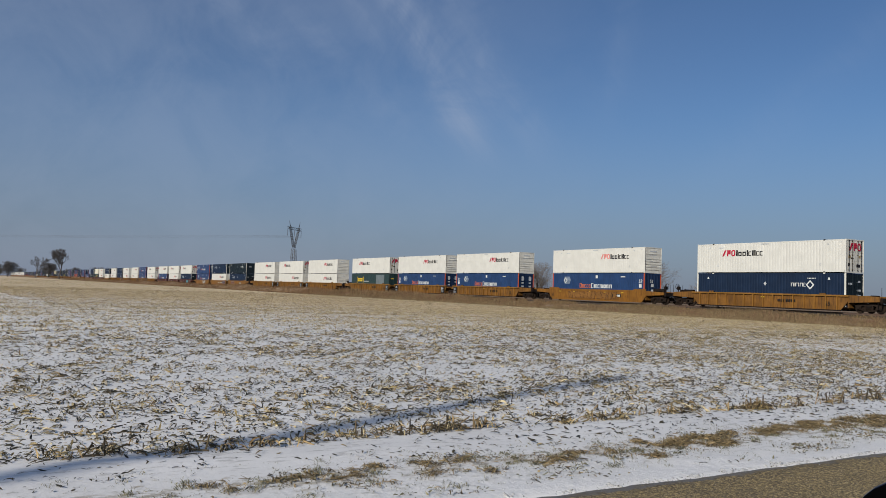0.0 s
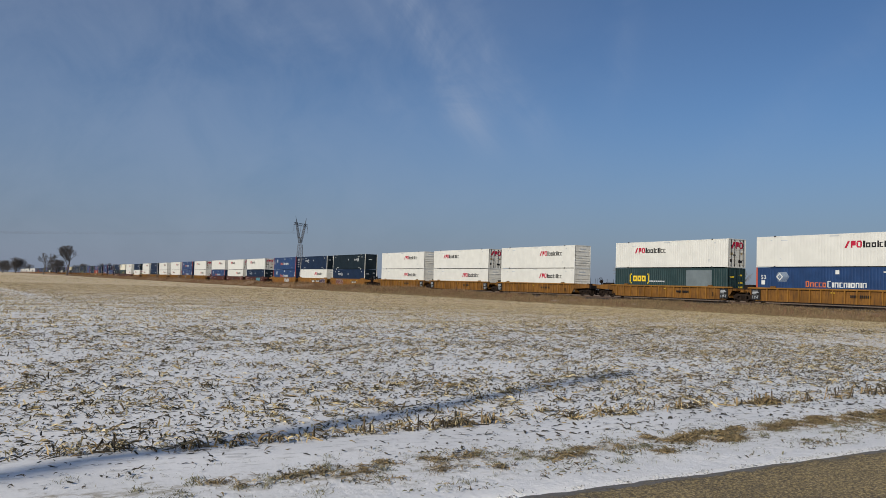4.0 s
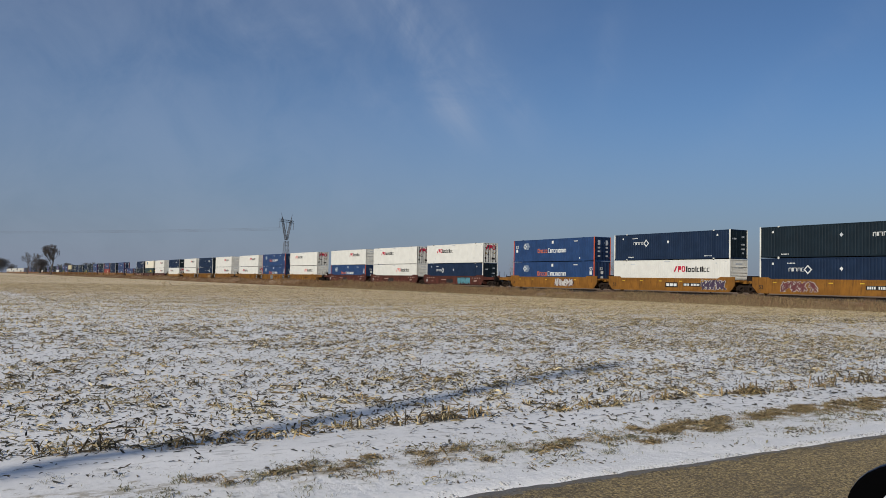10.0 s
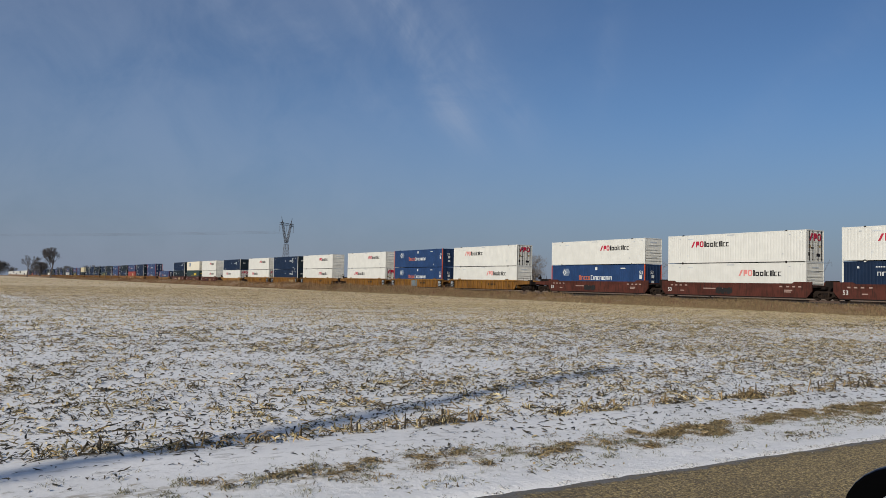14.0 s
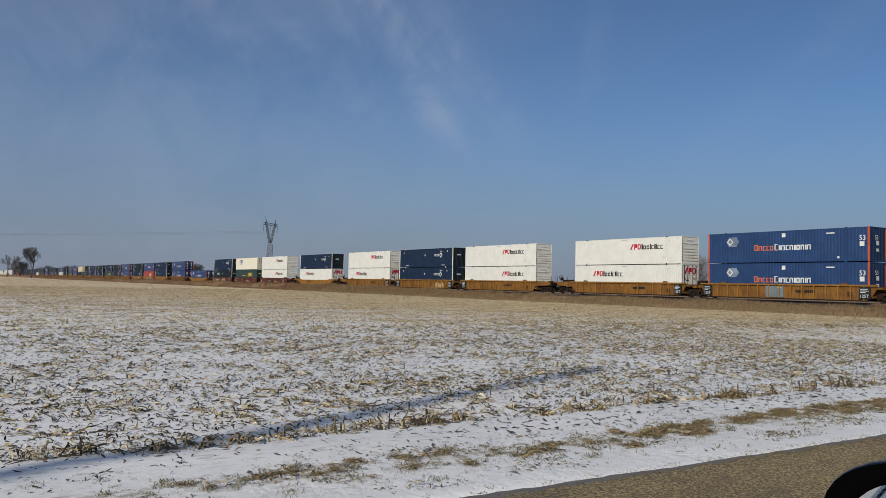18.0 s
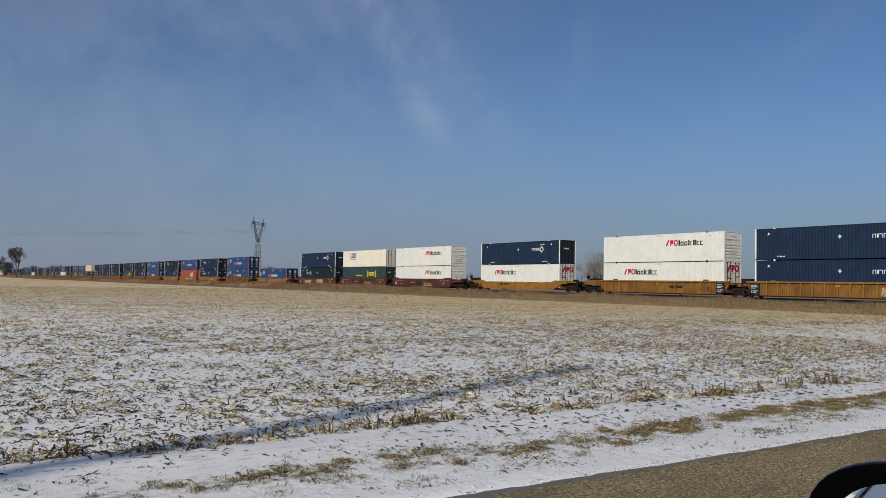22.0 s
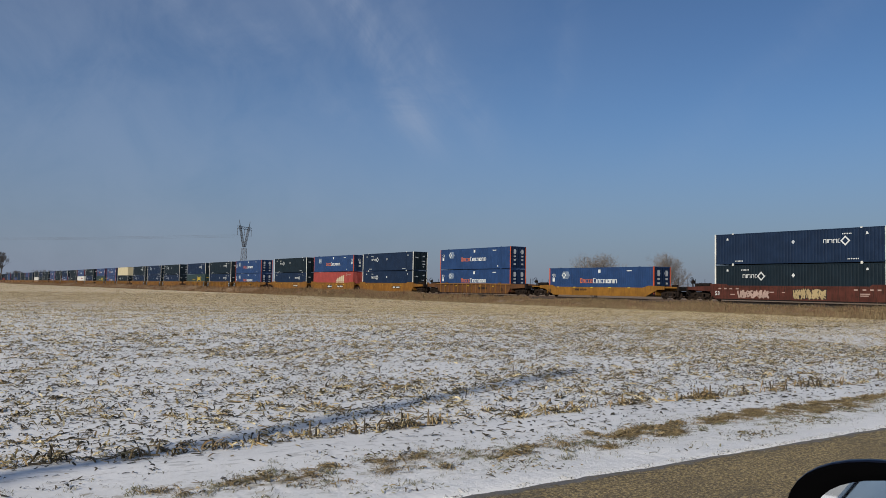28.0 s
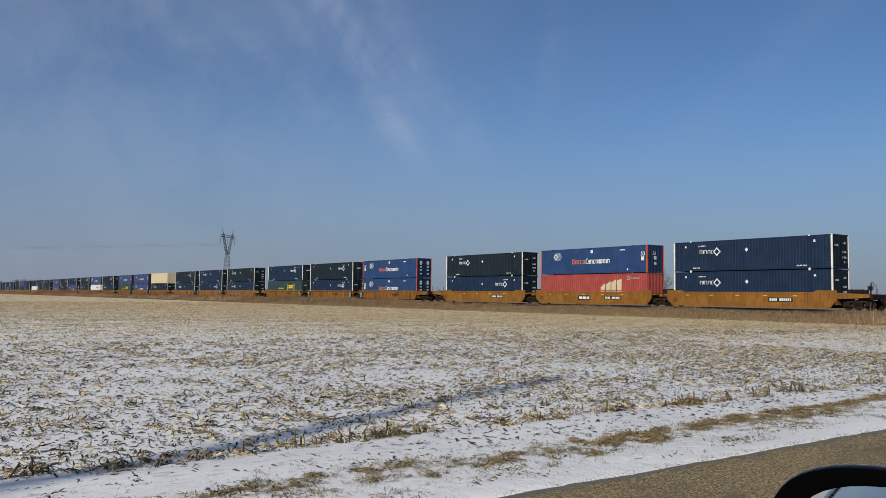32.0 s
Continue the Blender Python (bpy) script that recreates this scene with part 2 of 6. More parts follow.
def snow_field():
    m, g = material("snowy_stubble_soil")
    x, y, z = g.n("ShaderNodeSeparateXYZ", {0: g.pos}).outputs
    flat = g.n("ShaderNodeCombineXYZ", {0: x, 1: y, 2: 0.0}).outputs[0]
    big = g.noise(flat, 0.045, 4.0, 0.6)
    mid = g.noise(flat, 0.55, 4.0, 0.6)
    fine = g.noise(g.scaled(flat, 1.0, 0.7, 1.0), 11.0, 6.0, 0.7)
    grain = g.noise(flat, 60.0, 3.0, 0.6)
    # navy ends use near-black DARK: shading of ribs and door gear painted in
    field = g.step(x, -6.7, -8.2)
    verge = g.math("MULTIPLY", g.step(x, -5.2, -5.6), g.step(x, -6.3, -5.9))
    # thin snow: bare soil and flattened straw show through, more of it out in the open field
    thin = g.math("ADD", g.math("MULTIPLY", big, 0.08), g.math("ADD", g.math("MULTIPLY", mid, 0.12), g.math("MULTIPLY", fine, 0.82)))
    far = g.step(g.math("SUBTRACT", x, g.math("MULTIPLY", y, 1.15)), -20.0, -100.0)
    edge = g.math("SUBTRACT", 0.585, g.math("MULTIPLY", far, 0.185))
    bare = g.n("ShaderNodeMapRange", {0: thin, 1: edge, 2: g.math("ADD", edge, 0.05)}, interpolation_type="SMOOTHSTEP").outputs[0]
    bare = g.math("MULTIPLY", bare, g.math("ADD", g.math("MULTIPLY", field, 0.92), g.math("MULTIPLY", verge, 0.55)))
    # a shallow furrow across the field that has kept its snow
    off = g.math("ABSOLUTE", g.math("SUBTRACT", y, g.math("ADD", 7.0, g.math("MULTIPLY", x, 0.07))))
    furrow = g.math("MULTIPLY", g.step(off, 1.0, 0.35), g.step(x, -26.0, -34.0))
    bare = g.math("MULTIPLY", bare, g.math("SUBTRACT", 1.0, g.math("MULTIPLY", furrow, 0.8)))
    rail = g.step(y, 50.6, 52.0)
    bare = g.math("MAXIMUM", bare, g.math("MULTIPLY", rail, g.step(mid, 0.68, 0.55)))
    straw = g.mix(g.step(fine, 0.35, 0.65), (0.46, 0.345, 0.18), (0.64, 0.495, 0.275))
    soil = g.mix(g.step(mid, 0.40, 0.62), (0.12, 0.09, 0.062), straw)
    soil = g.mix(far, soil, straw)
    soil = g.mix(rail, soil, (0.20, 0.125, 0.06))
    snow = g.mix(g.step(mid, 0.3, 0.7), (0.765, 0.755, 0.725), (0.85, 0.84, 0.81))
    snow = g.mix(g.math("MULTIPLY", g.step(grain, 0.62, 0.75), 0.25), snow, (0.45, 0.40, 0.32))
    # trodden grassy verge snow with fine shading painted in, and its worn turf band
    rough_shaded_snow = g.math("MULTIPLY", g.step(x, -6.3, -5.8), g.step(x, -4.95, -5.2))
    snow = g.mix(g.math("MULTIPLY", rough_shaded_snow, g.step(fine, 0.48, 0.72)), snow, (0.50, 0.49, 0.44))
    wander = g.math("ADD", x, g.math("MULTIPLY", g.noise(flat, 0.8, 4.0, 0.6), 0.5))
    band = g.math("MULTIPLY", g.step(wander, -5.62, -5.50), g.step(wander, -5.22, -5.34))
    along = g.noise(g.scaled(flat, 4.0, 0.7, 1.0), 2.2, 5.0, 0.65)
    lane = g.math("MULTIPLY", g.step(x, -6.05, -6.3), g.step(x, -7.3, -7.1))
    streak = g.math("MULTIPLY", lane, g.step(g.noise(g.scaled(flat, 5.0, 1.3, 1.0), 2.6, 5.0, 0.7), 0.555, 0.60))
    bare = g.math("MAXIMUM", bare, g.math("MULTIPLY", streak, 0.3))
    soil = g.mix(streak, soil, (0.085, 0.07, 0.048))
    turf = g.math("MULTIPLY", band, g.step(g.math("ADD", g.math("MULTIPLY", along, 0.5), g.math("MULTIPLY", fine, 0.5)), 0.47, 0.55))
    soil = g.mix(band, soil, g.mix(g.step(grain, 0.4, 0.6), (0.15, 0.11, 0.055), (0.33, 0.26, 0.13)))
    bare = g.math("MAXIMUM", bare, g.math("MULTIPLY", turf, 0.5))
    g.put("Base Color", g.mix(bare, snow, soil))
    g.put("Roughness", g.step(bare, 0, 1, 0.55, 0.95))
    crust = g.math("MULTIPLY", g.math("MULTIPLY", g.step(x, -5.75, -5.35), g.step(x, -4.5, -4.7)), g.noise(flat, 8.0, 6.0, 0.7))
    h = g.math("ADD", g.math("ADD", g.math("MULTIPLY", fine, 0.6), g.math("MULTIPLY", grain, 0.08)), g.math("MULTIPLY", crust, 1.5))
    bump(g, h, 0.4, 0.035)
    return m


def gravel_road():
    m, g = material("worn_chip_seal")
    grain = g.noise(g.pos, 38.0, 5.0, 0.8)
    speck = g.noise(g.pos, 17.0, 5.0, 0.75)
    chips = g.n("ShaderNodeTexVoronoi", {"Vector": g.pos, "Scale": 45.0}).outputs[0]
    patch = g.noise(g.scaled(g.pos, 1.0, 0.45, 1.0), 1.6, 5.0, 0.65)
    dark = g.noise(g.scaled(g.pos, 1.6, 0.55, 1.0), 2.3, 5.0, 0.6)
    x = g.n("ShaderNodeSeparateXYZ", {0: g.pos}).outputs[0]
    ragged = g.math("ADD", x, g.math("MULTIPLY", g.math("SUBTRACT", g.noise(g.scaled(g.pos, 1.0, 0.5, 1.0), 7.0, 6.0, 0.75), 0.5), 0.5))
    wet = g.step(ragged, -4.42, -4.56)
    slush = g.math("MULTIPLY", g.step(ragged, -4.46, -4.54), g.step(speck, 0.36, 0.50))
    c = g.mix(g.step(patch, 0.35, 0.66), (0.335, 0.250, 0.105), (0.50, 0.375, 0.158))
    c = g.mix(g.math("MULTIPLY", g.step(grain, 0.56, 0.47), 0.9), c, (0.055, 0.040, 0.021))
    c = g.mix(g.math("MULTIPLY", g.step(speck, 0.56, 0.40), 0.45), c, (0.12, 0.086, 0.048))
    c = g.mix(g.math("MULTIPLY", g.step(chips, 0.32, 0.08), 0.7), c, (0.68, 0.56, 0.34))
    c = g.mix(g.math("MULTIPLY", g.step(dark, 0.57, 0.68), 0.5), c, (0.085, 0.065, 0.040))
    c = g.mix(g.math("MULTIPLY", wet, g.step(speck, 0.30, 0.58, 0.5, 1.0)), c, (0.075, 0.066, 0.052))
    c = g.mix(g.math("MULTIPLY", slush, 0.7), c, (0.17, 0.165, 0.155))
    g.put("Base Color", c)
    g.put("Roughness", g.step(wet, 0, 1, 0.92, 0.7))
    bump(g, g.math("ADD", chips, grain), 0.7, 0.008)
    return m


def straw(name, a, b, rough=0.85):
    """Dry plant matter, each piece with its own tone."""
    m, g = material(name)
    r = g.n("ShaderNodeNewGeometry").outputs["Random Per Island"]
    tone = g.mix(r, a, b)
    tone = g.mix(g.math("MULTIPLY", g.step(g.noise(g.pos, 38.0, 3.0), 0.45, 0.75), 0.5), tone, dim(a, 0.45))
    g.put("Base Color", tone)
    g.put("Roughness", rough)
    return m


def plain(name, col, rough=0.6, metal=0.0, scale=8.0, spread=0.25):
    m, g = material(name)
    n = g.noise(g.obj, scale, 4.0)
    g.put("Base Color", g.mix(n, dim(col, 1 - spread), dim(col, 1 + spread)))
    g.put("Roughness", rough)
    g.put("Metallic", metal)
    bump(g, g.noise(g.obj, scale * 6, 3.0), 0.25, 0.01)
    return m


SNOW = snow_field()
ROAD = gravel_road()
LEAF_PALE = straw("pale_corn_husk", (0.33, 0.255, 0.125), (0.70, 0.60, 0.37))
LEAF_GOLD = straw("golden_corn_husk", (0.17, 0.11, 0.045), (0.50, 0.36, 0.17))
LEAF_DARK = straw("weathered_corn_leaf", (0.022, 0.018, 0.012), (0.115, 0.085, 0.044))
STALK = straw("corn_stalk", (0.08, 0.055, 0.027), (0.40, 0.285, 0.135))
GRASS = straw("dry_tall_grass", (0.095, 0.064, 0.030), (0.27, 0.188, 0.092))
GRASS_RED = straw("reddish_grass", (0.11, 0.062, 0.028), (0.28, 0.172, 0.080))
GRASS_TAN = straw("tan_grass", (0.14, 0.102, 0.052), (0.36, 0.270, 0.142))
TURF_GREEN = straw("grey_green_grass", (0.10, 0.10, 0.055), (0.26, 0.24, 0.14))
TURF = straw("frosted_turf", (0.095, 0.068, 0.030), (0.36, 0.27, 0.13))
LEAF_OLIVE = straw("olive_corn_leaf", (0.055, 0.044, 0.020), (0.32, 0.25, 0.11))
FLECK = straw("sodden_leaf_scrap", (0.014, 0.013, 0.009), (0.060, 0.052, 0.030))
WEED = straw("russet_weed", (0.12, 0.06, 0.035), (0.24, 0.125, 0.07))
LUMP = plain("clean_snow_crumb", (0.52, 0.53, 0.54), 1.0, 0, 20.0, 0.1)
LUMP.node_tree.nodes["Principled BSDF"].inputs["Specular IOR Level"].default_value = 0.0
FRINGE = plain("grey_slushy_snow", (0.46, 0.46, 0.45), 0.8, 0, 20.0, 0.25)
GRIT = plain("tan_grit", (0.42, 0.33, 0.20), 0.9, 0, 30.0, 0.5)
CLOD = plain("dark_soil_clod", (0.055, 0.042, 0.032), 0.95)
BARK = plain("grey_bark", (0.085, 0.072, 0.062), 0.9, 0, 2.0, 0.35)
TWIG_FAR = plain("grey_twig", (0.075, 0.070, 0.070), 0.9, 0, 1.0, 0.2)
TWIG = plain("brown_twig", (0.20, 0.17, 0.14), 0.9, 0, 1.0, 0.3)
BALLAST = plain("ballast_stone", (0.027, 0.021, 0.016), 0.95, 0, 9.0, 0.55)
RAIL = plain("worn_rail", (0.16, 0.11, 0.085), 0.5, 0.6)
TIE = plain("creosoted_tie", (0.06, 0.045, 0.035), 0.9)
TOWER = plain("galvanised_steel", (0.07, 0.075, 0.085), 0.6, 0.3)
WIRE = plain("weathered_wire", (0.07, 0.075, 0.085), 0.7)
POLE = plain("weathered_pole_wood", (0.16, 0.12, 0.085), 0.9, 0, 3.0)
MIRROR_SHELL, _g = material("black_blue_gloss_shell")
_g.put("Base Color", (0.004, 0.005, 0.012)); _g.put("Roughness", 0.3); _g.put("Specular IOR Level", 0.3)
_g.put("Normal", _g.n("ShaderNodeBump", {"Height": _g.noise(_g.obj, 320.0, 2.0), "Strength": 0.05, "Distance": 0.001}).outputs[0])
MIRROR_RIM = plain("matt_black_plastic", (0.0012, 0.0012, 0.0014), 0.95)
MIRROR_RIM.node_tree.nodes["Principled BSDF"].inputs["Specular IOR Level"].default_value = 0.02
MIRROR_GLASS, _g = material("mirror_glass")
_g.put("Base Color", (0.90, 0.91, 0.90)); _g.put("Metallic", 1.0); _g.put("Roughness", 0.02)
CAR_PAINT = plain("dark_blue_car_paint", (0.012, 0.016, 0.035), 0.25, 0.2, 4.0, 0.1)


CAR_GLASS, _g = material("tinted_car_glass")
_g.put("Base Color", (0.10, 0.11, 0.12)); _g.put("Roughness", 0.02); _g.put("Transmission Weight", 1.0); _g.put("IOR", 1.45)
CABIN = plain("dark_cabin_cloth", (0.012, 0.012, 0.014), 0.95, 0, 60.0, 0.3)
# ---- building helpers ----
def mesh_of(name, bm, mat):
    me = bpy.data.meshes.new(name)
    bm.to_mesh(me)
    bm.free()
    for m in (mat if isinstance(mat, (list, tuple)) else [mat]):
        me.materials.append(m)
    return me


def part(name, bm, mat, parent, label=""):
    ob = new(name, bm if isinstance(bm, bpy.types.Mesh) else mesh_of(name, bm, mat))
    ob.parent = parent
    return tagged(ob, label, kind="stuff" if name in JOINED else "")


JOINED = {"stencil", "door_mark", "data_plate", "hazard_label", "end_mark", "emblem", "emblem_diamond", "logo", "word_mark", "car_number", "placard_writing", "reflectors", "word_lettering", "graffiti_outline", "graffiti_fill"}


def thing(name, label, category, group="", kind="", at=None):
    ob = new(name)
    ob.empty_display_size = 0.3
    if at is not None: ob.matrix_basis = at
    return tagged(ob, label, category, group, kind)


def box(bm, x0, x1, y0, y1, z0, z1):
    v = [bm.verts.new(p) for p in ((x0, y0, z0), (x1, y0, z0), (x1, y1, z0), (x0, y1, z0), (x0, y0, z1), (x1, y0, z1), (x1, y1, z1), (x0, y1, z1))]
    for f in ((3, 2, 1, 0), (4, 5, 6, 7), (0, 1, 5, 4), (1, 2, 6, 5), (2, 3, 7, 6), (3, 0, 4, 7)):
        bm.faces.new([v[i] for i in f])
    return bm


def boxes(*rows):
    bm = bmesh.new()
    for r in rows:
        box(bm, *r)
    return bm


def rounded(x0, x1, y0, y1, z0, z1, r=0.02, seg=1):
    bm = boxes((x0, x1, y0, y1, z0, z1))
    bmesh.ops.bevel(bm, geom=bm.edges[:], offset=r, segments=seg, affect="EDGES", profile=0.5)
    return bm


def plate(points, y0, y1, bm=None):
    """A polygon given in x and z (counter-clockwise seen from -y), thick from y0 to y1."""
    bm = bm or bmesh.new()
    a = [bm.verts.new((x, y0, z)) for x, z in points]
    b = [bm.verts.new((x, y1, z)) for x, z in points]
    bm.faces.new(a)
    bm.faces.new(b[::-1])
    n = len(points)
    for i in range(n):
        bm.faces.new((a[(i + 1) % n], a[i], b[i], b[(i + 1) % n]))
    return bm


def tube(bm, a, b, ra, rb=None, sides=6):
    """A tapered bar from a to b."""
    a, b = Vector(a), Vector(b)
    rb = ra if rb is None else rb
    d = (b - a).normalized()
    u = d.orthogonal().normalized()
    v = d.cross(u)
    rings = []
    for c, r in ((a, ra), (b, rb)):
        rings.append([bm.verts.new(c + (u * math.cos(2 * math.pi * i / sides) + v * math.sin(2 * math.pi * i / sides)) * r) for i in range(sides)])
    for i in range(sides):
        j = (i + 1) % sides
        bm.faces.new((rings[0][i], rings[0][j], rings[1][j], rings[1][i]))
    bm.faces.new(rings[0][::-1])
    bm.faces.new(rings[1])
    return bm


def bulk(name, verts, faces, mats, which=None, smooth=False):
    """A large mesh from arrays: verts (n, 3), faces (m, k)."""
    verts, faces = np.asarray(verts, np.float32), np.asarray(faces, np.int32)
    m, k = faces.shape
    me = bpy.data.meshes.new(name)
    me.vertices.add(len(verts)); me.vertices.foreach_set("co", verts.ravel())
    me.loops.add(m * k); me.loops.foreach_set("vertex_index", faces.ravel())
    me.polygons.add(m)
    me.polygons.foreach_set("loop_start", np.arange(m, dtype=np.int32) * k)
    me.polygons.foreach_set("loop_total", np.full(m, k, np.int32))
    for mt in mats: me.materials.append(mt)
    if which is not None: me.polygons.foreach_set("material_index", np.asarray(which, np.int32))
    if smooth: me.polygons.foreach_set("use_smooth", np.ones(m, bool))
    me.update(calc_edges=True)
    me.validate()
    return me


# ---- the ground ----
TRACK_Y, RAIL_Z = 65.43, 0.75


def lie(x, y):
    """Height of the land: a low verge, a flat field, a shallow ditch and the rise of the railway."""
    x, y = np.asarray(x, float), np.asarray(y, float)
    z = 0.02 * np.sin(x * 0.9 + 0.4 * np.sin(y * 0.6)) * np.cos(y * 0.35) + 0.012 * np.sin(x * 2.7 + y * 1.9)
    z = z * np.clip((-5.2 - x) / 1.5, 0, 1) * np.clip((52 - y) / 4, 0, 1)
    lump = np.clip((x + 7.4) / 0.6, 0, 1) * np.clip((-4.52 - x) / 0.12, 0, 1)
    z = z + lump * (0.008 * np.sin(x * 9 + 3 * np.sin(y * 2.3)) * np.sin(y * 6.1 + 2 * x) + 0.005 * np.sin(y * 13 + 5 * x) + 0.036)
    z = z - 0.16 * np.exp(-((y - 54.5) / 2.6) ** 2)
    z = z + (0.72 + 0.22 * np.sin(x * 0.11 + 1.7 * np.sin(x * 0.037)) + 0.08 * np.sin(x * 0.47)) * np.clip((-80 - x) / 70, 0, 1) * np.exp(-((y - 58.6) / 2.6) ** 4)
    z = z + 0.42 * np.clip((y - 57.5) / 4.0, 0, 1) * np.clip((77 - y) / 5.0, 0, 1)
    return z


def spaced(near, step, far, grow):
    v, out = near, []
    while v < far:
        out.append(v)
        v += step
        step *= grow
    return out + [far]


def ground_sheet():
    xs = np.array(sorted(set([-v for v in spaced(4.4, 0.07, 3500, 1.05)] + [-4.4] + spaced(-4.2, 1.4, 1500, 1.25))))
    ys = np.array(sorted(set(spaced(7, 0.3, 44, 1.015) + spaced(44.2, 0.6, 80, 1.01) + spaced(81, 4, 4000, 1.22) + [-v for v in spaced(-6.8, 0.26, 1800, 1.09)])))
    X, Y = np.meshgrid(xs, ys)
    Z = lie(X, Y)
    n = len(xs)
    i = np.arange(len(ys) - 1)[:, None] * n + np.arange(n - 1)[None, :]
    f = np.stack([i, i + 1, i + n + 1, i + n], -1).reshape(-1, 4)
    ob = new("ground", bulk("ground", np.stack([X, Y, Z], -1).reshape(-1, 3), f, [SNOW], smooth=True))
    tagged(ob, "flat winter field with thin patchy snow over straw", "ground", kind="structure")


ground_sheet()


def strip(name, profile_x, rows, mat, label, category):
    """A solid strip along y: rows of (y, z) with a thickness, from profile_x[0] to profile_x[1]."""
    bm = bmesh.new()
    rings = []
    for y, z in rows:
        rings.append([bm.verts.new(p) for p in ((profile_x[0], y, z), (profile_x[1], y, z), (profile_x[1], y, z - 0.5), (profile_x[0], y, z - 0.5))])
    for a, b in zip(rings, rings[1:]):
        for i in range(4):
            j = (i + 1) % 4
            bm.faces.new((a[j], a[i], b[i], b[j]))
    bm.faces.new(rings[0]); bm.faces.new(rings[-1][::-1])
    bmesh.ops.recalc_face_normals(bm, faces=bm.faces[:])
    return tagged(new(name, mesh_of(name, bm, mat)), label, category, kind="structure")


def road_surface():
    """The road with a crumbled, wavering edge, rising to the level crossing."""
    rows = []
    y = -60.0
    while y < 120:
        rows.append(y)
        y += 0.11 if -2 < y < 26 else 4.0
    bm = bmesh.new()
    rings = []
    for y in rows:
        z = 0.045 + 0.70 * max(0, min(1, (y - 48) / 13)) * max(0, min(1, (83 - y) / 13))
        e = -4.58 + 0.012 * math.sin(y * 1.3) + 0.008 * math.sin(y * 4.9 + 1) + random.uniform(-0.016, 0.016)
        rings.append([bm.verts.new(p) for p in ((e, y, z - 0.6), (e, y, z - 0.010), (e + 0.10, y, z - 0.002), (-1.0, y, z + 0.05), (2.6, y, z), (2.7, y, z - 0.6))])
    for a, b in zip(rings, rings[1:]):
        for i in range(5):
            bm.faces.new((a[i], a[i + 1], b[i + 1], b[i]))
    bmesh.ops.recalc_face_normals(bm, faces=bm.faces[:])
    for f in bm.faces:
        if f.normal.z < -0.5: f.normal_flip()
    tagged(new("road", mesh_of("road", bm, ROAD)), "tan chip-seal country road with a worn wet edge", "road", kind="structure")


road_surface()


def railway():
    bm = bmesh.new()
    ring = []
    for x in (-3200, 1400):
        ring.append([bm.verts.new((x, TRACK_Y + y, z)) for y, z in ((-5.2, -0.4), (-4.0, 0.25), (-2.0, 0.60), (2.0, 0.60), (4.0, 0.25), (5.2, -0.4))])
    for i in range(5):
        bm.faces.new((ring[0][i], ring[1][i], ring[1][i + 1], ring[0][i + 1]))
    bm.faces.new(ring[0]); bm.faces.new(ring[1][::-1])
    tagged(new("ballast", mesh_of("ballast", bm, BALLAST)), "grey crushed-stone railway ballast bed", "ballast", kind="structure")
    for y in (-0.7525, 0.7525):
        bm = bmesh.new()
        prof = ((-0.07, 0.59), (0.07, 0.59), (0.07, 0.61), (0.012, 0.63), (0.012, 0.70), (0.036, 0.715), (0.036, RAIL_Z), (-0.036, RAIL_Z), (-0.036, 0.715), (-0.012, 0.70), (-0.012, 0.63), (-0.07, 0.61))
        a, b = ([bm.verts.new((x, TRACK_Y + y + p, z)) for p, z in prof] for x in (-3200, 1400))
        for i in range(12):
            j = (i + 1) % 12
            bm.faces.new((a[i], b[i], b[j], a[j]))
        bmesh.ops.recalc_face_normals(bm, faces=bm.faces[:])
        tagged(new("rail", mesh_of("rail", bm, RAIL)), "worn brown steel rail on wooden ties", "rail", group="track rails", kind="structure")
    c = np.array([(x, y, z) for x in (-0.12, 0.12) for y in (-1.3, 1.3) for z in (0.5, 0.605)])
    fc = np.array([(0, 1, 3, 2), (4, 6, 7, 5), (0, 4, 5, 1), (2, 3, 7, 6), (1, 5, 7, 3)])
    xs = np.arange(-420, 120, 0.54)
    v = (c[None] + np.stack([xs, np.full_like(xs, TRACK_Y), np.zeros_like(xs)], -1)[:, None]).reshape(-1, 3)
    f = (fc[None] + (np.arange(len(xs)) * 8)[:, None, None]).reshape(-1, 4)
    tagged(new("railway_ties", bulk("railway_ties", v, f, [TIE])), "dark wooden railway ties in ballast", "ties", kind="stuff")


railway()


# ---- stubble, litter and grass ----
RNG = np.random.default_rng(7)


def scatter(n, x0, x1, y0, y1):
    return RNG.uniform(x0, x1, n), RNG.uniform(y0, y1, n)


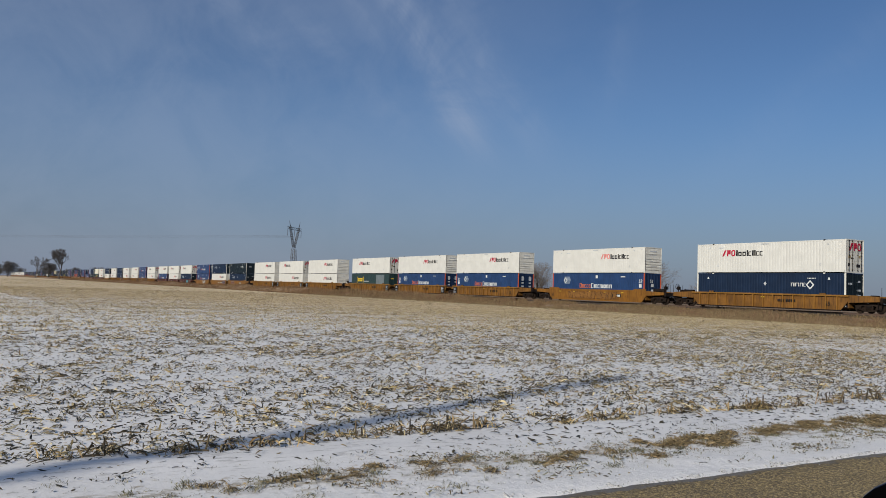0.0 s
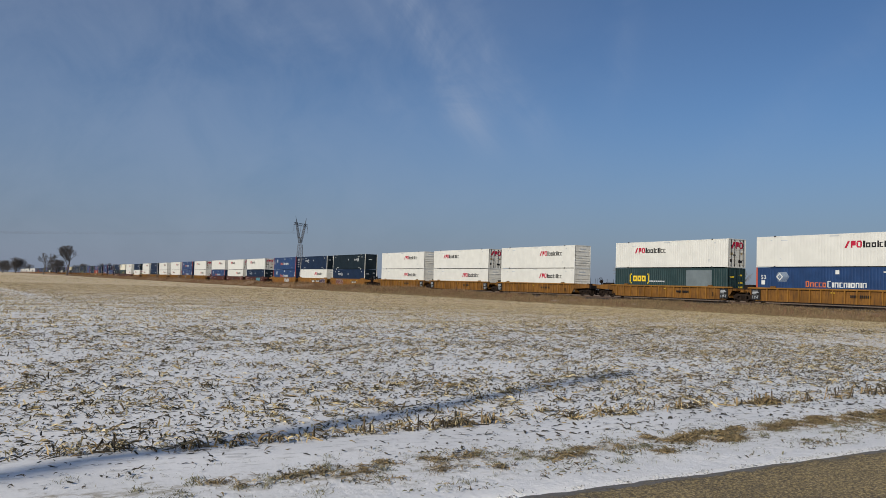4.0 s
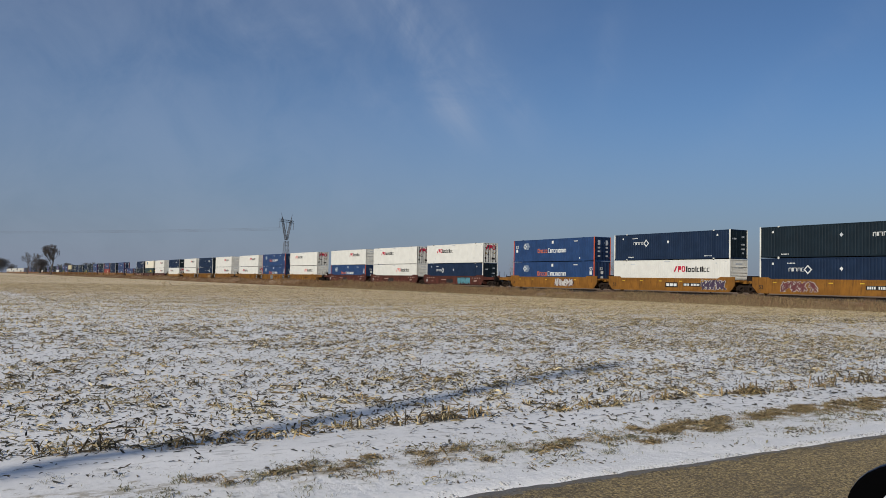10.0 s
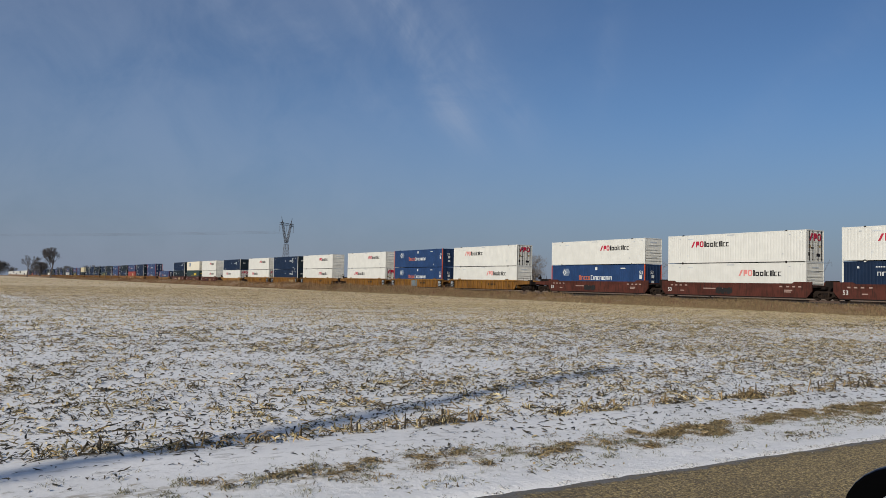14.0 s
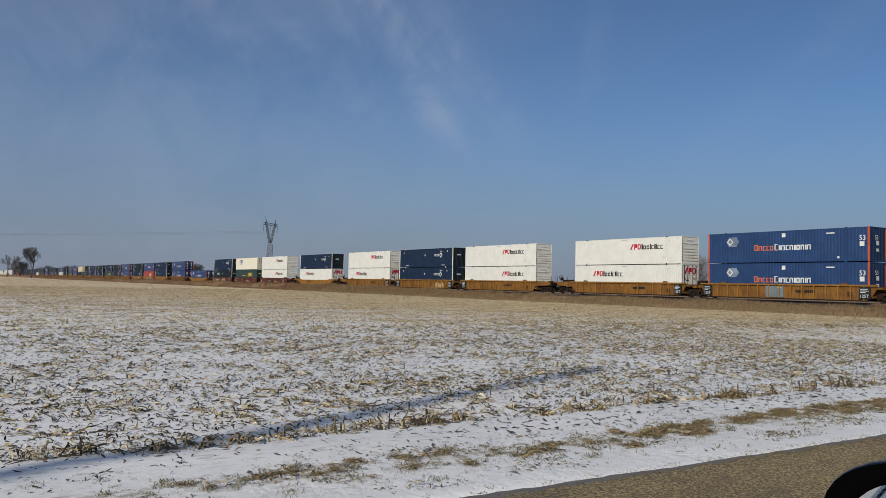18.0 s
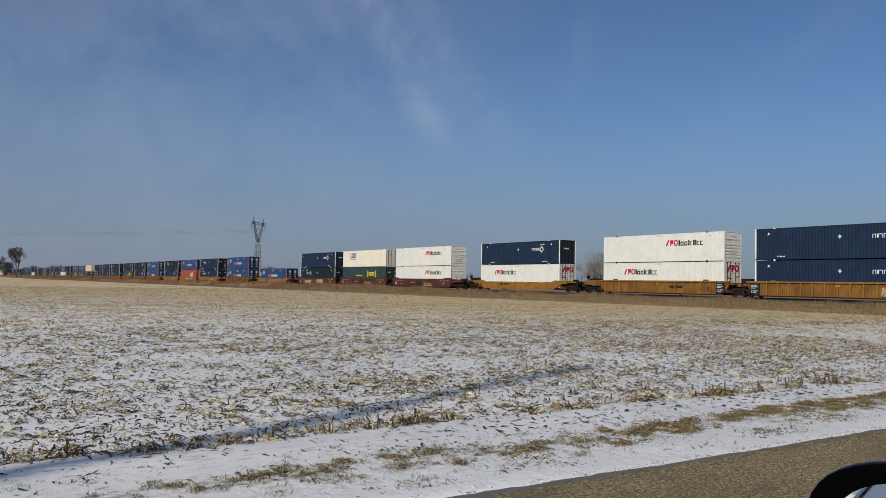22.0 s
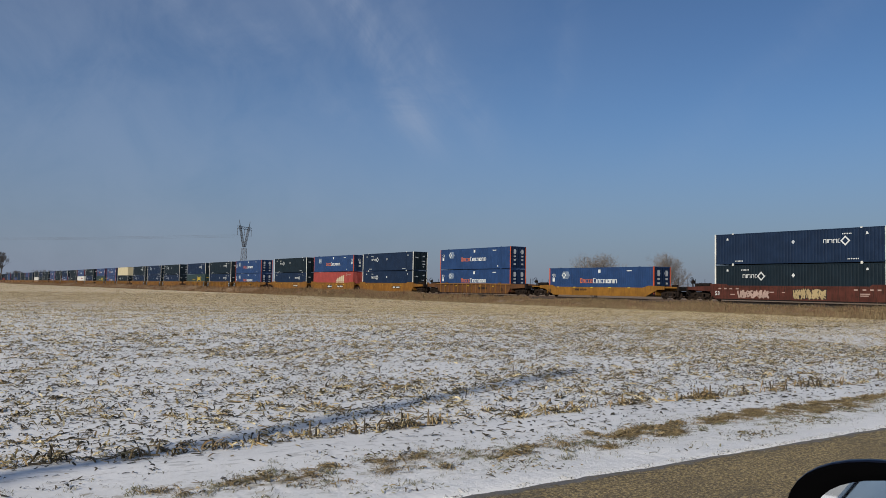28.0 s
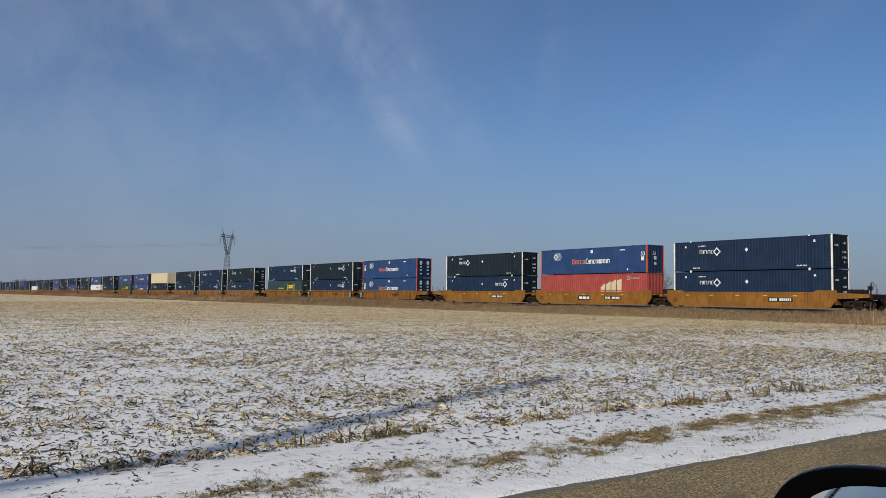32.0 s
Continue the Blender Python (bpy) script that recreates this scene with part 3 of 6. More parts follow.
def strands(x, y, length, width, lift, bow=0.28):
    """Curved strips of husk and leaf that lie on the ground: four ribs, three quads each."""
    n = len(x)
    a = RNG.uniform(0, 2 * np.pi, n)
    l, wd = RNG.uniform(*length, n), RNG.uniform(*width, n)
    arch = RNG.uniform(0, 1, n) ** 2.2 * lift
    rise = RNG.uniform(0, 1, n) ** 3.5 * lift * 1.6
    tw, turn = RNG.normal(0, 0.95, n), RNG.normal(0, bow, n)
    v = np.zeros((n, 8, 3))
    for i, (u, k) in enumerate(((-0.5, 0.45), (-0.17, 1.0), (0.17, 0.9), (0.5, 0.22))):
        h = 0.004 + arch * (1 - 4 * u * u) + rise * (u + 0.5) ** 1.5
        for q in (0, 1):
            off = (q - 0.5) * wd * k
            roll = tw * (0.6 + u)
            lx, ly = u * l, turn * l * (u * u - 0.08) + off * np.cos(roll)
            v[:, i * 2 + q, 0] = x + lx * np.cos(a) - ly * np.sin(a)
            v[:, i * 2 + q, 1] = y + lx * np.sin(a) + ly * np.cos(a)
            v[:, i * 2 + q, 2] = np.maximum(h + off * np.sin(roll), 0.002)
    v[:, :, 2] += lie(x, y)[:, None]
    f = np.array([(0, 2, 3, 1), (2, 4, 5, 3), (4, 6, 7, 5)])[None] + (np.arange(n) * 8)[:, None, None]
    return v.reshape(-1, 3), f.reshape(-1, 4), 3


def flakes(x, y, length, width, lift, bow=0.0):
    """Far scraps: one tilted strip each."""
    n = len(x)
    a, l, wd = RNG.uniform(0, 2 * np.pi, n), RNG.uniform(*length, n), RNG.uniform(*width, n)
    up, side = RNG.uniform(0, 1, n) ** 2 * lift, RNG.normal(0, 0.5, n)
    v = np.zeros((n, 4, 3))
    for i, (u, q) in enumerate(((-0.5, -0.5), (0.5, -0.5), (0.5, 0.5), (-0.5, 0.5))):
        v[:, i, 0] = x + u * l * np.cos(a) - q * wd * np.sin(a)
        v[:, i, 1] = y + u * l * np.sin(a) + q * wd * np.cos(a)
        v[:, i, 2] = lie(x, y) + 0.006 + up * (u + 0.5) + np.maximum(q * wd * np.sin(side), 0)
    return v.reshape(-1, 3), np.arange(n * 4).reshape(-1, 4), 1


def uprights(x, y, length, width, lift, bow=0.0):
    """Far stubs and leaf ends that stand up from the litter: one leaning strip each."""
    n = len(x)
    a, wd, h = RNG.uniform(0, np.pi, n), RNG.uniform(*width, n), RNG.uniform(*length, n) * lift
    la, ln = RNG.uniform(0, 2 * np.pi, n), np.abs(RNG.normal(0, 0.7, n))
    v = np.zeros((n, 4, 3))
    for i, (u, q) in enumerate(((0, -0.5), (0, 0.5), (1, 0.3), (1, -0.4))):
        v[:, i, 0] = x + q * wd * np.cos(a) + u * h * np.sin(ln) * np.cos(la)
        v[:, i, 1] = y + q * wd * np.sin(a) + u * h * np.sin(ln) * np.sin(la)
        v[:, i, 2] = lie(x, y) - 0.01 + u * (h * np.cos(ln) + 0.02)
    return v.reshape(-1, 3), np.arange(n * 4).reshape(-1, 4), 1


def open_patches(x, y):
    """High where litter lies thick, low where the snow is clean."""
    rows = 0.5 * np.sin((x + 7.2) * 2 * np.pi / 0.762 + 0.8 * np.sin(y * 0.7))
    return 0.6 * np.sin(x * 1.7 + 1.3 * np.sin(y * 0.9)) + 0.6 * np.sin(y * 1.35 + x * 0.5) + 0.5 * np.sin(x * 0.42 - y * 0.31) + rows


def blurred(n, x0, x1, y0, y1):
    """Places in a zone whose far and near limits melt into the next one."""
    x, y = scatter(n, x0, x1, y0, y1)
    return np.minimum(x + RNG.normal(0, 1, n) * np.clip((-11 - x) / 8, 0, 3), -7.0), y


def heaps(n, x0, x1, y0, y1, per, spread):
    """Places in small heaps, longer along the rows."""
    x, y = blurred(n, x0, x1, y0, y1)
    keep = (y < 3 - 2.3 * x) & (open_patches(x, y) + RNG.normal(0, 0.9, n) > -1.0)
    x, y = x[keep], y[keep]
    k = np.repeat(np.arange(len(x)), RNG.integers(per[0], per[1] + 1, len(x)))
    size = RNG.uniform(0.5, 1.4, len(x))[k] * spread
    return x[k] + RNG.normal(0, 1, len(k)) * size, y[k] + RNG.normal(0, 1.3, len(k)) * size


def spread_out(n, x0, x1, y0, y1, clear=-1.4):
    x, y = blurred(n, x0, x1, y0, y1)
    keep = (y < 3 - 2.3 * x) & (open_patches(x, y) + RNG.normal(0, 0.9, n) > clear)
    return x[keep], y[keep]


def litter(name, zones, mats, shares, label):
    """Zones of (places, make, length, width, lift), the pieces shared out over the materials."""
    V, F, W, o = [], [], [], 0
    for (x, y), make, length, width, lift in zones:
        v, f, k = make(x, np.minimum(y, 51.9), length, width, lift)
        V.append(v); F.append(f + o); o += len(v)
        W.append(np.repeat(RNG.choice(len(mats), len(x), p=shares), k))
    me = bulk(name, np.concatenate(V), np.concatenate(F), mats, which=np.concatenate(W))
    tagged(new(name, me), label, "crop litter", kind="stuff")


litter("corn_heaps", [(heaps(2300, -20, -7.1, -0.5, 24, (4, 14), 0.055), strands, (0.035, 0.18), (0.009, 0.028), 0.046),
                      (heaps(1000, -25, -20, -1, 36, (4, 9), 0.08), strands, (0.08, 0.26), (0.012, 0.036), 0.05)],
       [LEAF_PALE, LEAF_OLIVE, LEAF_DARK, LEAF_GOLD], (0.36, 0.27, 0.25, 0.12), "tangled heaps of tan and olive corn leaves on snow")
litter("leaf_scraps", [(spread_out(18000, -12, -7.1, -0.5, 24), strands, (0.025, 0.11), (0.009, 0.025), 0.026), (spread_out(21000, -20, -12, -0.5, 24), strands, (0.025, 0.11), (0.008, 0.022), 0.022), (spread_out(9000, -27, -20, -1, 45, -2.0), strands, (0.05, 0.16), (0.013, 0.034), 0.022)],
       [FLECK, LEAF_DARK, LEAF_OLIVE, LEAF_PALE], (0.50, 0.22, 0.14, 0.14), "dark sodden leaf scraps frozen to the snow")
litter("open_field_husks", [(spread_out(30000, -30, -10, 15, 51.6, -2.0), flakes, (0.04, 0.15), (0.012, 0.034), 0.04), (heaps(1600, -22, -8, 22, 51.5, (3, 9), 0.08), strands, (0.04, 0.18), (0.008, 0.026), 0.045), (heaps(5400, -52, -24, -1, 51.5, (3, 8), 0.11), strands, (0.07, 0.22), (0.010, 0.030), 0.045),
                            (spread_out(50000, -52, -27, -1, 51.6, -2.0), flakes, (0.05, 0.17), (0.015, 0.040), 0.045), (spread_out(18000, -52, -24, -1, 51.6, -2.0), uprights, (0.4, 1.0), (0.015, 0.045), 0.055)],
       [LEAF_PALE, LEAF_OLIVE, LEAF_GOLD, LEAF_DARK, FLECK], (0.66, 0.13, 0.14, 0.05, 0.02), "pale and olive corn husks strewn over the open field")
litter("distant_husks", [(heaps(14000, -130, -52, -3, 51.8, (2, 5), 0.15), flakes, (0.08, 0.26), (0.02, 0.055), 0.05), (spread_out(36000, -125, -52, -3, 51.8, -2.6), uprights, (0.35, 1.0), (0.02, 0.05), 0.055),
                         (heaps(7000, -420, -120, -8, 51.8, (1, 3), 0.3), uprights, (0.4, 1.0), (0.06, 0.16), 0.09)],
       [LEAF_PALE, LEAF_OLIVE, LEAF_GOLD, LEAF_DARK], (0.45, 0.17, 0.28, 0.10), "pale corn husks thick over the far field")
# the smooth lane beside the outer row: dark scraps in lines
ly = RNG.uniform(0.2, 22, 2000)
lx = -6.92 + 0.30 * RNG.integers(0, 4, len(ly)) * 0.9 + RNG.normal(0, 0.06, len(ly))
keep = np.sin(ly * 2.1 + 3 * lx) + RNG.normal(0, 0.9, len(ly)) > 0.1
by = 4.5 + 22 * RNG.beta(1.0, 1.4, 330)
bx = -6.78 - 0.012 * by + 0.22 * RNG.integers(0, 3, len(by)) + RNG.normal(0, 0.04, len(by))
litter("lane_scraps", [((bx, by), strands, (0.04, 0.12), (0.012, 0.030), 0.020), ((lx[keep], ly[keep]), strands, (0.02, 0.09), (0.007, 0.019), 0.016)], [FLECK, LEAF_DARK, LEAF_OLIVE], (0.66, 0.22, 0.12), "dark frozen scraps on smooth snow")


def stems(x, y, height, radius, lean, sides=5):
    """Broken stalks with a slanting, torn top."""
    n = len(x)
    h, r = RNG.uniform(*height, n), RNG.uniform(*radius, n)
    a, t = RNG.uniform(0, 2 * np.pi, n), np.abs(RNG.normal(0, lean, n))
    z0 = lie(x, y)
    v = np.zeros((n, sides * 3, 3))
    for k, (u, q) in enumerate(((0, 1.15), (0.55, 0.92), (1.0, 0.85))):
        for j in range(sides):
            g = 2 * np.pi * j / sides
            v[:, k * sides + j, 0] = x + q * r * np.cos(g) + u * h * np.sin(t) * np.cos(a)
            v[:, k * sides + j, 1] = y + q * r * np.sin(g) + u * h * np.sin(t) * np.sin(a)
            v[:, k * sides + j, 2] = z0 - 0.02 + u * h * np.cos(t) + (k == 2) * RNG.uniform(-0.025, 0.03, n)
    f = [(k * sides + j, k * sides + (j + 1) % sides, (k + 1) * sides + (j + 1) % sides, (k + 1) * sides + j) for k in (0, 1) for j in range(sides)]
    f += [(2 * sides, 2 * sides + 1, 2 * sides + 2, 2 * sides + 3), (2 * sides, 2 * sides + 3, 2 * sides + 4, 2 * sides + 4)] if sides == 4 else [(2 * sides, 2 * sides + 1, 2 * sides + 2, 2 * sides + 3)]
    return v.reshape(-1, 3), (np.array(f)[None] + (np.arange(n) * sides * 3)[:, None, None]).reshape(-1, 4), len(f)


def fallen(x, y, length, radius):
    """Round stalk pieces lying on the snow."""
    n, sides = len(x), 5
    a, l, r = RNG.uniform(0, 2 * np.pi, n), RNG.uniform(*length, n), RNG.uniform(*radius, n)
    up = RNG.uniform(0, 1, n) ** 3 * 0.10
    v = np.zeros((n, sides * 2, 3))
    for k, u in enumerate((-0.5, 0.5)):
        for j in range(sides):
            g = 2 * np.pi * j / sides
            v[:, k * sides + j, 0] = x + u * l * np.cos(a) - r * np.cos(g) * np.sin(a)
            v[:, k * sides + j, 1] = y + u * l * np.sin(a) + r * np.cos(g) * np.cos(a)
            v[:, k * sides + j, 2] = lie(x, y) + r * 0.7 + r * np.sin(g) + up * (u + 0.5)
    f = [(j, (j + 1) % sides, sides + (j + 1) % sides, sides + j) for j in range(sides)] + [(sides, sides + 1, sides + 2, sides + 3), (3, 2, 1, 0)]
    return v.reshape(-1, 3), (np.array(f)[None] + (np.arange(n) * sides * 2)[:, None, None]).reshape(-1, 4), len(f)


def ribbons(x, y, length, width, flop):
    """Leaves that spring from a stalk's foot, arch over and droop: five ribs each."""
    n = len(x)
    a, l, wd = RNG.uniform(0, 2 * np.pi, n), RNG.uniform(*length, n), RNG.uniform(*width, n)
    t0, drop = RNG.uniform(0.6, 1.65, n), RNG.uniform(0.6, 1.0, n) * flop
    fa = a + np.pi / 2 + RNG.normal(0, 0.5, n)
    px, pz = np.zeros(n), RNG.uniform(0, 0.05, n)
    v = np.zeros((n, 10, 3))
    for i, k in enumerate((0.5, 1.0, 0.95, 0.7, 0.2)):
        for q in (0, 1):
            e = (q - 0.5) * wd * k
            v[:, i * 2 + q, 0] = x + px * np.cos(a) + e * np.cos(fa)
            v[:, i * 2 + q, 1] = y + px * np.sin(a) + e * np.sin(fa)
            v[:, i * 2 + q, 2] = np.maximum(pz + e * 0.35, 0.004)
        t = t0 - drop * (i + 0.5)
        px, pz = px + np.cos(t) * l / 4, np.maximum(pz + np.sin(t) * l / 4, 0.004)
    v[:, :, 2] += lie(x, y)[:, None]
    f = np.array([(j, j + 2, j + 3, j + 1) for j in (0, 2, 4, 6)])[None] + (np.arange(n) * 10)[:, None, None]
    return v.reshape(-1, 3), f.reshape(-1, 4), 4


def gather(name, sets, mats, label, category):
    V, F, W, o = [], [], [], 0
    for (v, f, k), shares in sets:
        V.append(v); F.append(f + o); o += len(v)
        W.append(np.repeat(RNG.choice(len(mats), len(f) // k, p=shares), k))
    tagged(new(name, bulk(name, np.concatenate(V), np.concatenate(F), mats, which=np.concatenate(W))), label, category, kind="stuff")


def stubble():
    xs, ys = [], []
    for i in range(1, 140):
        rx = -7.22 - 0.762 * i
        y = np.arange(-1, 51, 0.19)
        y = y[RNG.random(len(y)) < (0.06 if i < 18 else 0.13) * (0.45 + 0.55 * np.sin(y * 0.8 + i * 2.1) ** 2)]
        xs.append(rx + RNG.normal(0, 0.06, len(y))); ys.append(y + RNG.normal(0, 0.04, len(y)))
    x, y = np.concatenate(xs), np.concatenate(ys)
    # the outer row: stalks broken off in clumps
    known = {0.62: 0.75, 1.0: 0.85, 1.3: 0.25, 1.62: 0.8, 2.0: 0.45, 2.4: 0.7, 2.9: 0.5, 3.47: 0.4, 3.84: 0.7, 4.0: 0.3, 4.33: 1.15, 4.53: 1.0, 4.85: 0.25, 4.96: 0.75, 5.5: 0.2, 6.06: 1.25,
             6.55: 0.5, 6.9: 0.6, 7.3: 0.35, 7.8: 1.1, 8.2: 0.6, 8.9: 0.5, 9.2: 0.5, 9.42: 1.7, 9.9: 0.3, 10.4: 0.7, 11.1: 0.4, 11.33: 0.6, 12.1: 0.6, 12.5: 0.5, 13.1: 0.6}
    more = np.cumsum(0.15 + RNG.exponential(0.42, 26)) + 13.4
    cy = np.concatenate([list(known), more])
    m = len(cy)
    cx = np.interp(cy, (0, 2.4, 3.5, 6.5, 9.5, 13), (-7.22, -7.12, -7.30, -7.32, -7.30, -7.38)) + RNG.normal(0, 0.04, m)
    rich = np.concatenate([list(known.values()), RNG.uniform(0.3, 1.0, 26) ** 1.7])
    k = np.repeat(np.arange(m), np.round(RNG.integers(1, 6, m) * (0.1 + 0.9 * rich) * np.clip(cy / 3.5, 0.45, 1)).astype(int))
    ox, oy = cx[k] + RNG.normal(0, 0.045, len(k)), cy[k] + RNG.normal(0, 0.06, len(k))
    lone = RNG.uniform(0.2, 26, 14)
    gather("corn_stubble", [(stems(ox, oy, (0.07, 0.19), (0.008, 0.014), 0.32), (0.6, 0.4)), (stems(-7.2 + RNG.normal(0, 0.05, 14), lone, (0.08, 0.21), (0.006, 0.010), 0.4), (0.5, 0.5)),
                            (stems(x, y, (0.03, 0.13), (0.006, 0.012), 0.7), (0.6, 0.4)), (fallen(*heaps(260, -20, -7.1, -0.5, 34, (1, 2), 0.1), (0.06, 0.24), (0.004, 0.009)), (0.5, 0.5)),
                            (fallen(cx[k] + RNG.normal(0, 0.14, len(k)), cy[k] + RNG.normal(0, 0.16, len(k)), (0.08, 0.24), (0.005, 0.010)), (0.5, 0.5))],
           [STALK, LEAF_DARK], "rows of broken tan corn stalks standing in snow", "stubble")
    k = np.repeat(np.arange(m), np.round(rich ** 1.5 * 36).astype(int))
    hx, hy = cx[k] + RNG.normal(0, 0.055, len(k)), cy[k] + RNG.normal(0, 0.065, len(k))
    k2 = np.repeat(np.arange(m), np.round(rich ** 1.5 * 20).astype(int))
    bx, by = cx[k2] + RNG.normal(0, 0.12, len(k2)), cy[k2] + RNG.normal(0, 0.17, len(k2))
    gather("husk_heaps", [(ribbons(hx, hy, (0.06, 0.20), (0.008, 0.022), 0.80), (0.44, 0.28, 0.14, 0.14)), (strands(bx, by, (0.06, 0.24), (0.008, 0.022), 0.07), (0.24, 0.40, 0.20, 0.16))],
           [LEAF_GOLD, LEAF_DARK, LEAF_OLIVE, LEAF_PALE], "golden and dark husks heaped round the outer stalk row", "crop litter")
    # single upright tufts out in the field
    fx, fy = heaps(420, -40, -7.6, 0, 45, (5, 12), 0.03)
    gather("leaf_tufts", [(ribbons(fx, fy, (0.06, 0.20), (0.007, 0.018), 0.7), (0.35, 0.25, 0.25, 0.15))], [LEAF_OLIVE, LEAF_DARK, LEAF_GOLD, LEAF_PALE], "ragged tufts of dry corn leaf", "crop litter")


stubble()


def blades(x, y, height, width, lean, mat_name, mat, label, per=9, spread=0.10, category="grass"):
    """Tufts of thin bent blades: each blade a quad and a tip."""
    n = len(x) * per
    bx = np.repeat(x, per) + RNG.normal(0, spread, n)
    by = np.repeat(y, per) + RNG.normal(0, spread, n)
    tall = np.repeat(RNG.uniform(0.45, 1.0, len(x)) * np.where(y > 40, (0.78 + 0.24 * np.sin(x * 0.37 + 1.4 * np.sin(x * 0.11 + y * 0.6))) * (1 + 0.6 * np.clip((-70 - x) / 50, 0, 1)), 1.0), per)
    h = RNG.uniform(*height, n) * tall
    w0 = RNG.uniform(*width, n)
    a = RNG.uniform(0, 2 * np.pi, n)
    t = RNG.uniform(*lean, n) if isinstance(lean, tuple) else np.abs(RNG.normal(0, lean, n))
    fa = RNG.uniform(0, np.pi, n)
    z0 = lie(bx, by) - np.where(by > 40, 0.02, 0.004)
    v = np.zeros((n, 6, 3))
    for k, (u, q) in enumerate(((0, 1.0), (0.55, 0.8), (1.0, 0.25))):
        ln = u ** 1.6 * h * np.sin(t)
        for s in (0, 1):
            e = (s - 0.5) * w0 * q
            v[:, k * 2 + s, 0] = bx + ln * np.cos(a) + e * np.cos(fa)
            v[:, k * 2 + s, 1] = by + ln * np.sin(a) + e * np.sin(fa)
            v[:, k * 2 + s, 2] = z0 + u * h * np.cos(t * u)
    f = np.array([(0, 1, 3, 2), (2, 3, 5, 4)])[None] + (np.arange(n) * 6)[:, None, None]
    ob = new(mat_name, bulk(mat_name, v.reshape(-1, 3), f.reshape(-1, 4), [mat]))
    tagged(ob, label, category, kind="stuff")


def strip_tufts(n, x0, x1, y0, y1):
    x, y = scatter(n, x0, x1, y0, y1)
    keep = np.sin(x * 0.55 + 0.9 * np.sin(y)) + np.sin(x * 0.13 + 2) + np.sin(x * 1.9 + y * 2.7) + RNG.normal(0, 0.7, n) > -0.8
    return x[keep], y[keep]


def lineside_grass():
    x, y = strip_tufts(17000, -135, -8, 52.6, 63.0)
    blades(x, y, (0.20, 0.66), (0.014, 0.034), 0.95, "lineside_grass", GRASS, "tall dry brown grass beside the railway", per=11, spread=0.26)
    x, y = strip_tufts(8000, -125, -8, 51.9, 60)
    blades(x, y, (0.15, 0.60), (0.012, 0.030), 0.8, "pale_lineside_grass", GRASS_TAN, "pale tan grass at the field's edge", per=9, spread=0.28)
    x, y = strip_tufts(13000, -620, -110, 52, 62.5)
    blades(x, y, (0.15, 0.42), (0.06, 0.16), 0.9, "far_lineside_grass", GRASS_RED, "tall reddish-brown grass along the distant track", per=7, spread=0.4)
    x, y = strip_tufts(4200, -150, -72, 53.5, 62.5)
    blades(x, y, (0.25, 0.62), (0.02, 0.05), 0.9, "russet_lineside_grass", GRASS_RED, "russet grass on the bank below the track", per=10, spread=0.3)
    x, y = strip_tufts(700, -130, -12, 54, 61)
    blades(x, y, (0.35, 0.85), (0.010, 0.026), 0.6, "near_weeds", WEED, "dark russet weeds beside the railway", per=22, spread=0.35)
    x, y = strip_tufts(260, -420, -90, 54, 61)
    blades(x, y, (0.35, 0.9), (0.03, 0.07), 0.7, "lineside_weeds", WEED, "dark russet weeds along the track", per=14, spread=0.35)
    x, y = RNG.normal(-24.0, 1.6, 90), RNG.normal(53.5, 1.0, 90)
    blades(x, y, (0.9, 1.7), (0.012, 0.03), 0.25, "tall_reed_tufts", GRASS_TAN, "tall tan grass tufts by the track", per=9, spread=0.25)
    # matted turf along the verge: a worn band, thicker further on, with loose tufts before it
    n = 210
    py = 1.3 + 25 * RNG.beta(1.15, 1.0, n)
    px = np.interp(py, (1.5, 2.3, 3.3, 5, 8, 11, 20), (-5.72, -5.68, -5.86, -5.74, -5.90, -6.02, -6.35)) + RNG.normal(0, 0.055, n) + (RNG.random(n) < 0.3) * RNG.uniform(0, 0.4, n)
    run = RNG.uniform(0.05, 0.15, n) * np.clip(0.55 + py / 9, 0.7, 2.6)
    k = np.repeat(np.arange(n), np.round(RNG.uniform(40, 300, n) * np.clip(py / 6, 0.5, 1) * run / 0.1).astype(int))
    x, y = px[k] + RNG.normal(0, 1, len(k)) * (0.035 + 0.2 * run[k]), py[k] + RNG.normal(0, 1, len(k)) * run[k]
    keep = np.sin(y * 9.1 + 14 * x) + np.sin(y * 17 - 11 * x) + RNG.normal(0, 0.8, len(k)) > -0.1
    litter("verge_thatch", [((x[keep], y[keep]), strands, (0.03, 0.11), (0.004, 0.011), 0.022)], [TURF, GRASS_TAN, LEAF_DARK], (0.48, 0.32, 0.20), "matted yellow-brown turf on the snowy verge")
    sel = keep & (RNG.random(len(y)) < 0.13)
    blades(x[sel], y[sel], (0.02, 0.06), (0.004, 0.008), (0.5, 1.5), "verge_tufts", TURF, "short brown turf tufts along the verge", per=12, spread=0.035)
    y = RNG.uniform(1, 24, 300)
    x = -5.95 + RNG.beta(1.2, 1.8, len(y)) * 0.95 - 0.02 * y
    blades(x, y, (0.02, 0.06), (0.004, 0.010), (0.6, 1.5), "turf_patches", TURF_GREEN, "small grey-green turf patches in verge snow", per=40, spread=0.04)
    y = 1 + 23 * RNG.beta(1.4, 1.3, 14000)
    x = RNG.uniform(-6.2, -4.85, len(y))
    keep = np.sin(y * 1.7 + 6 * x) + np.sin(y * 4.1 - 3 * x) + RNG.normal(0, 0.6, len(y)) > 0.7
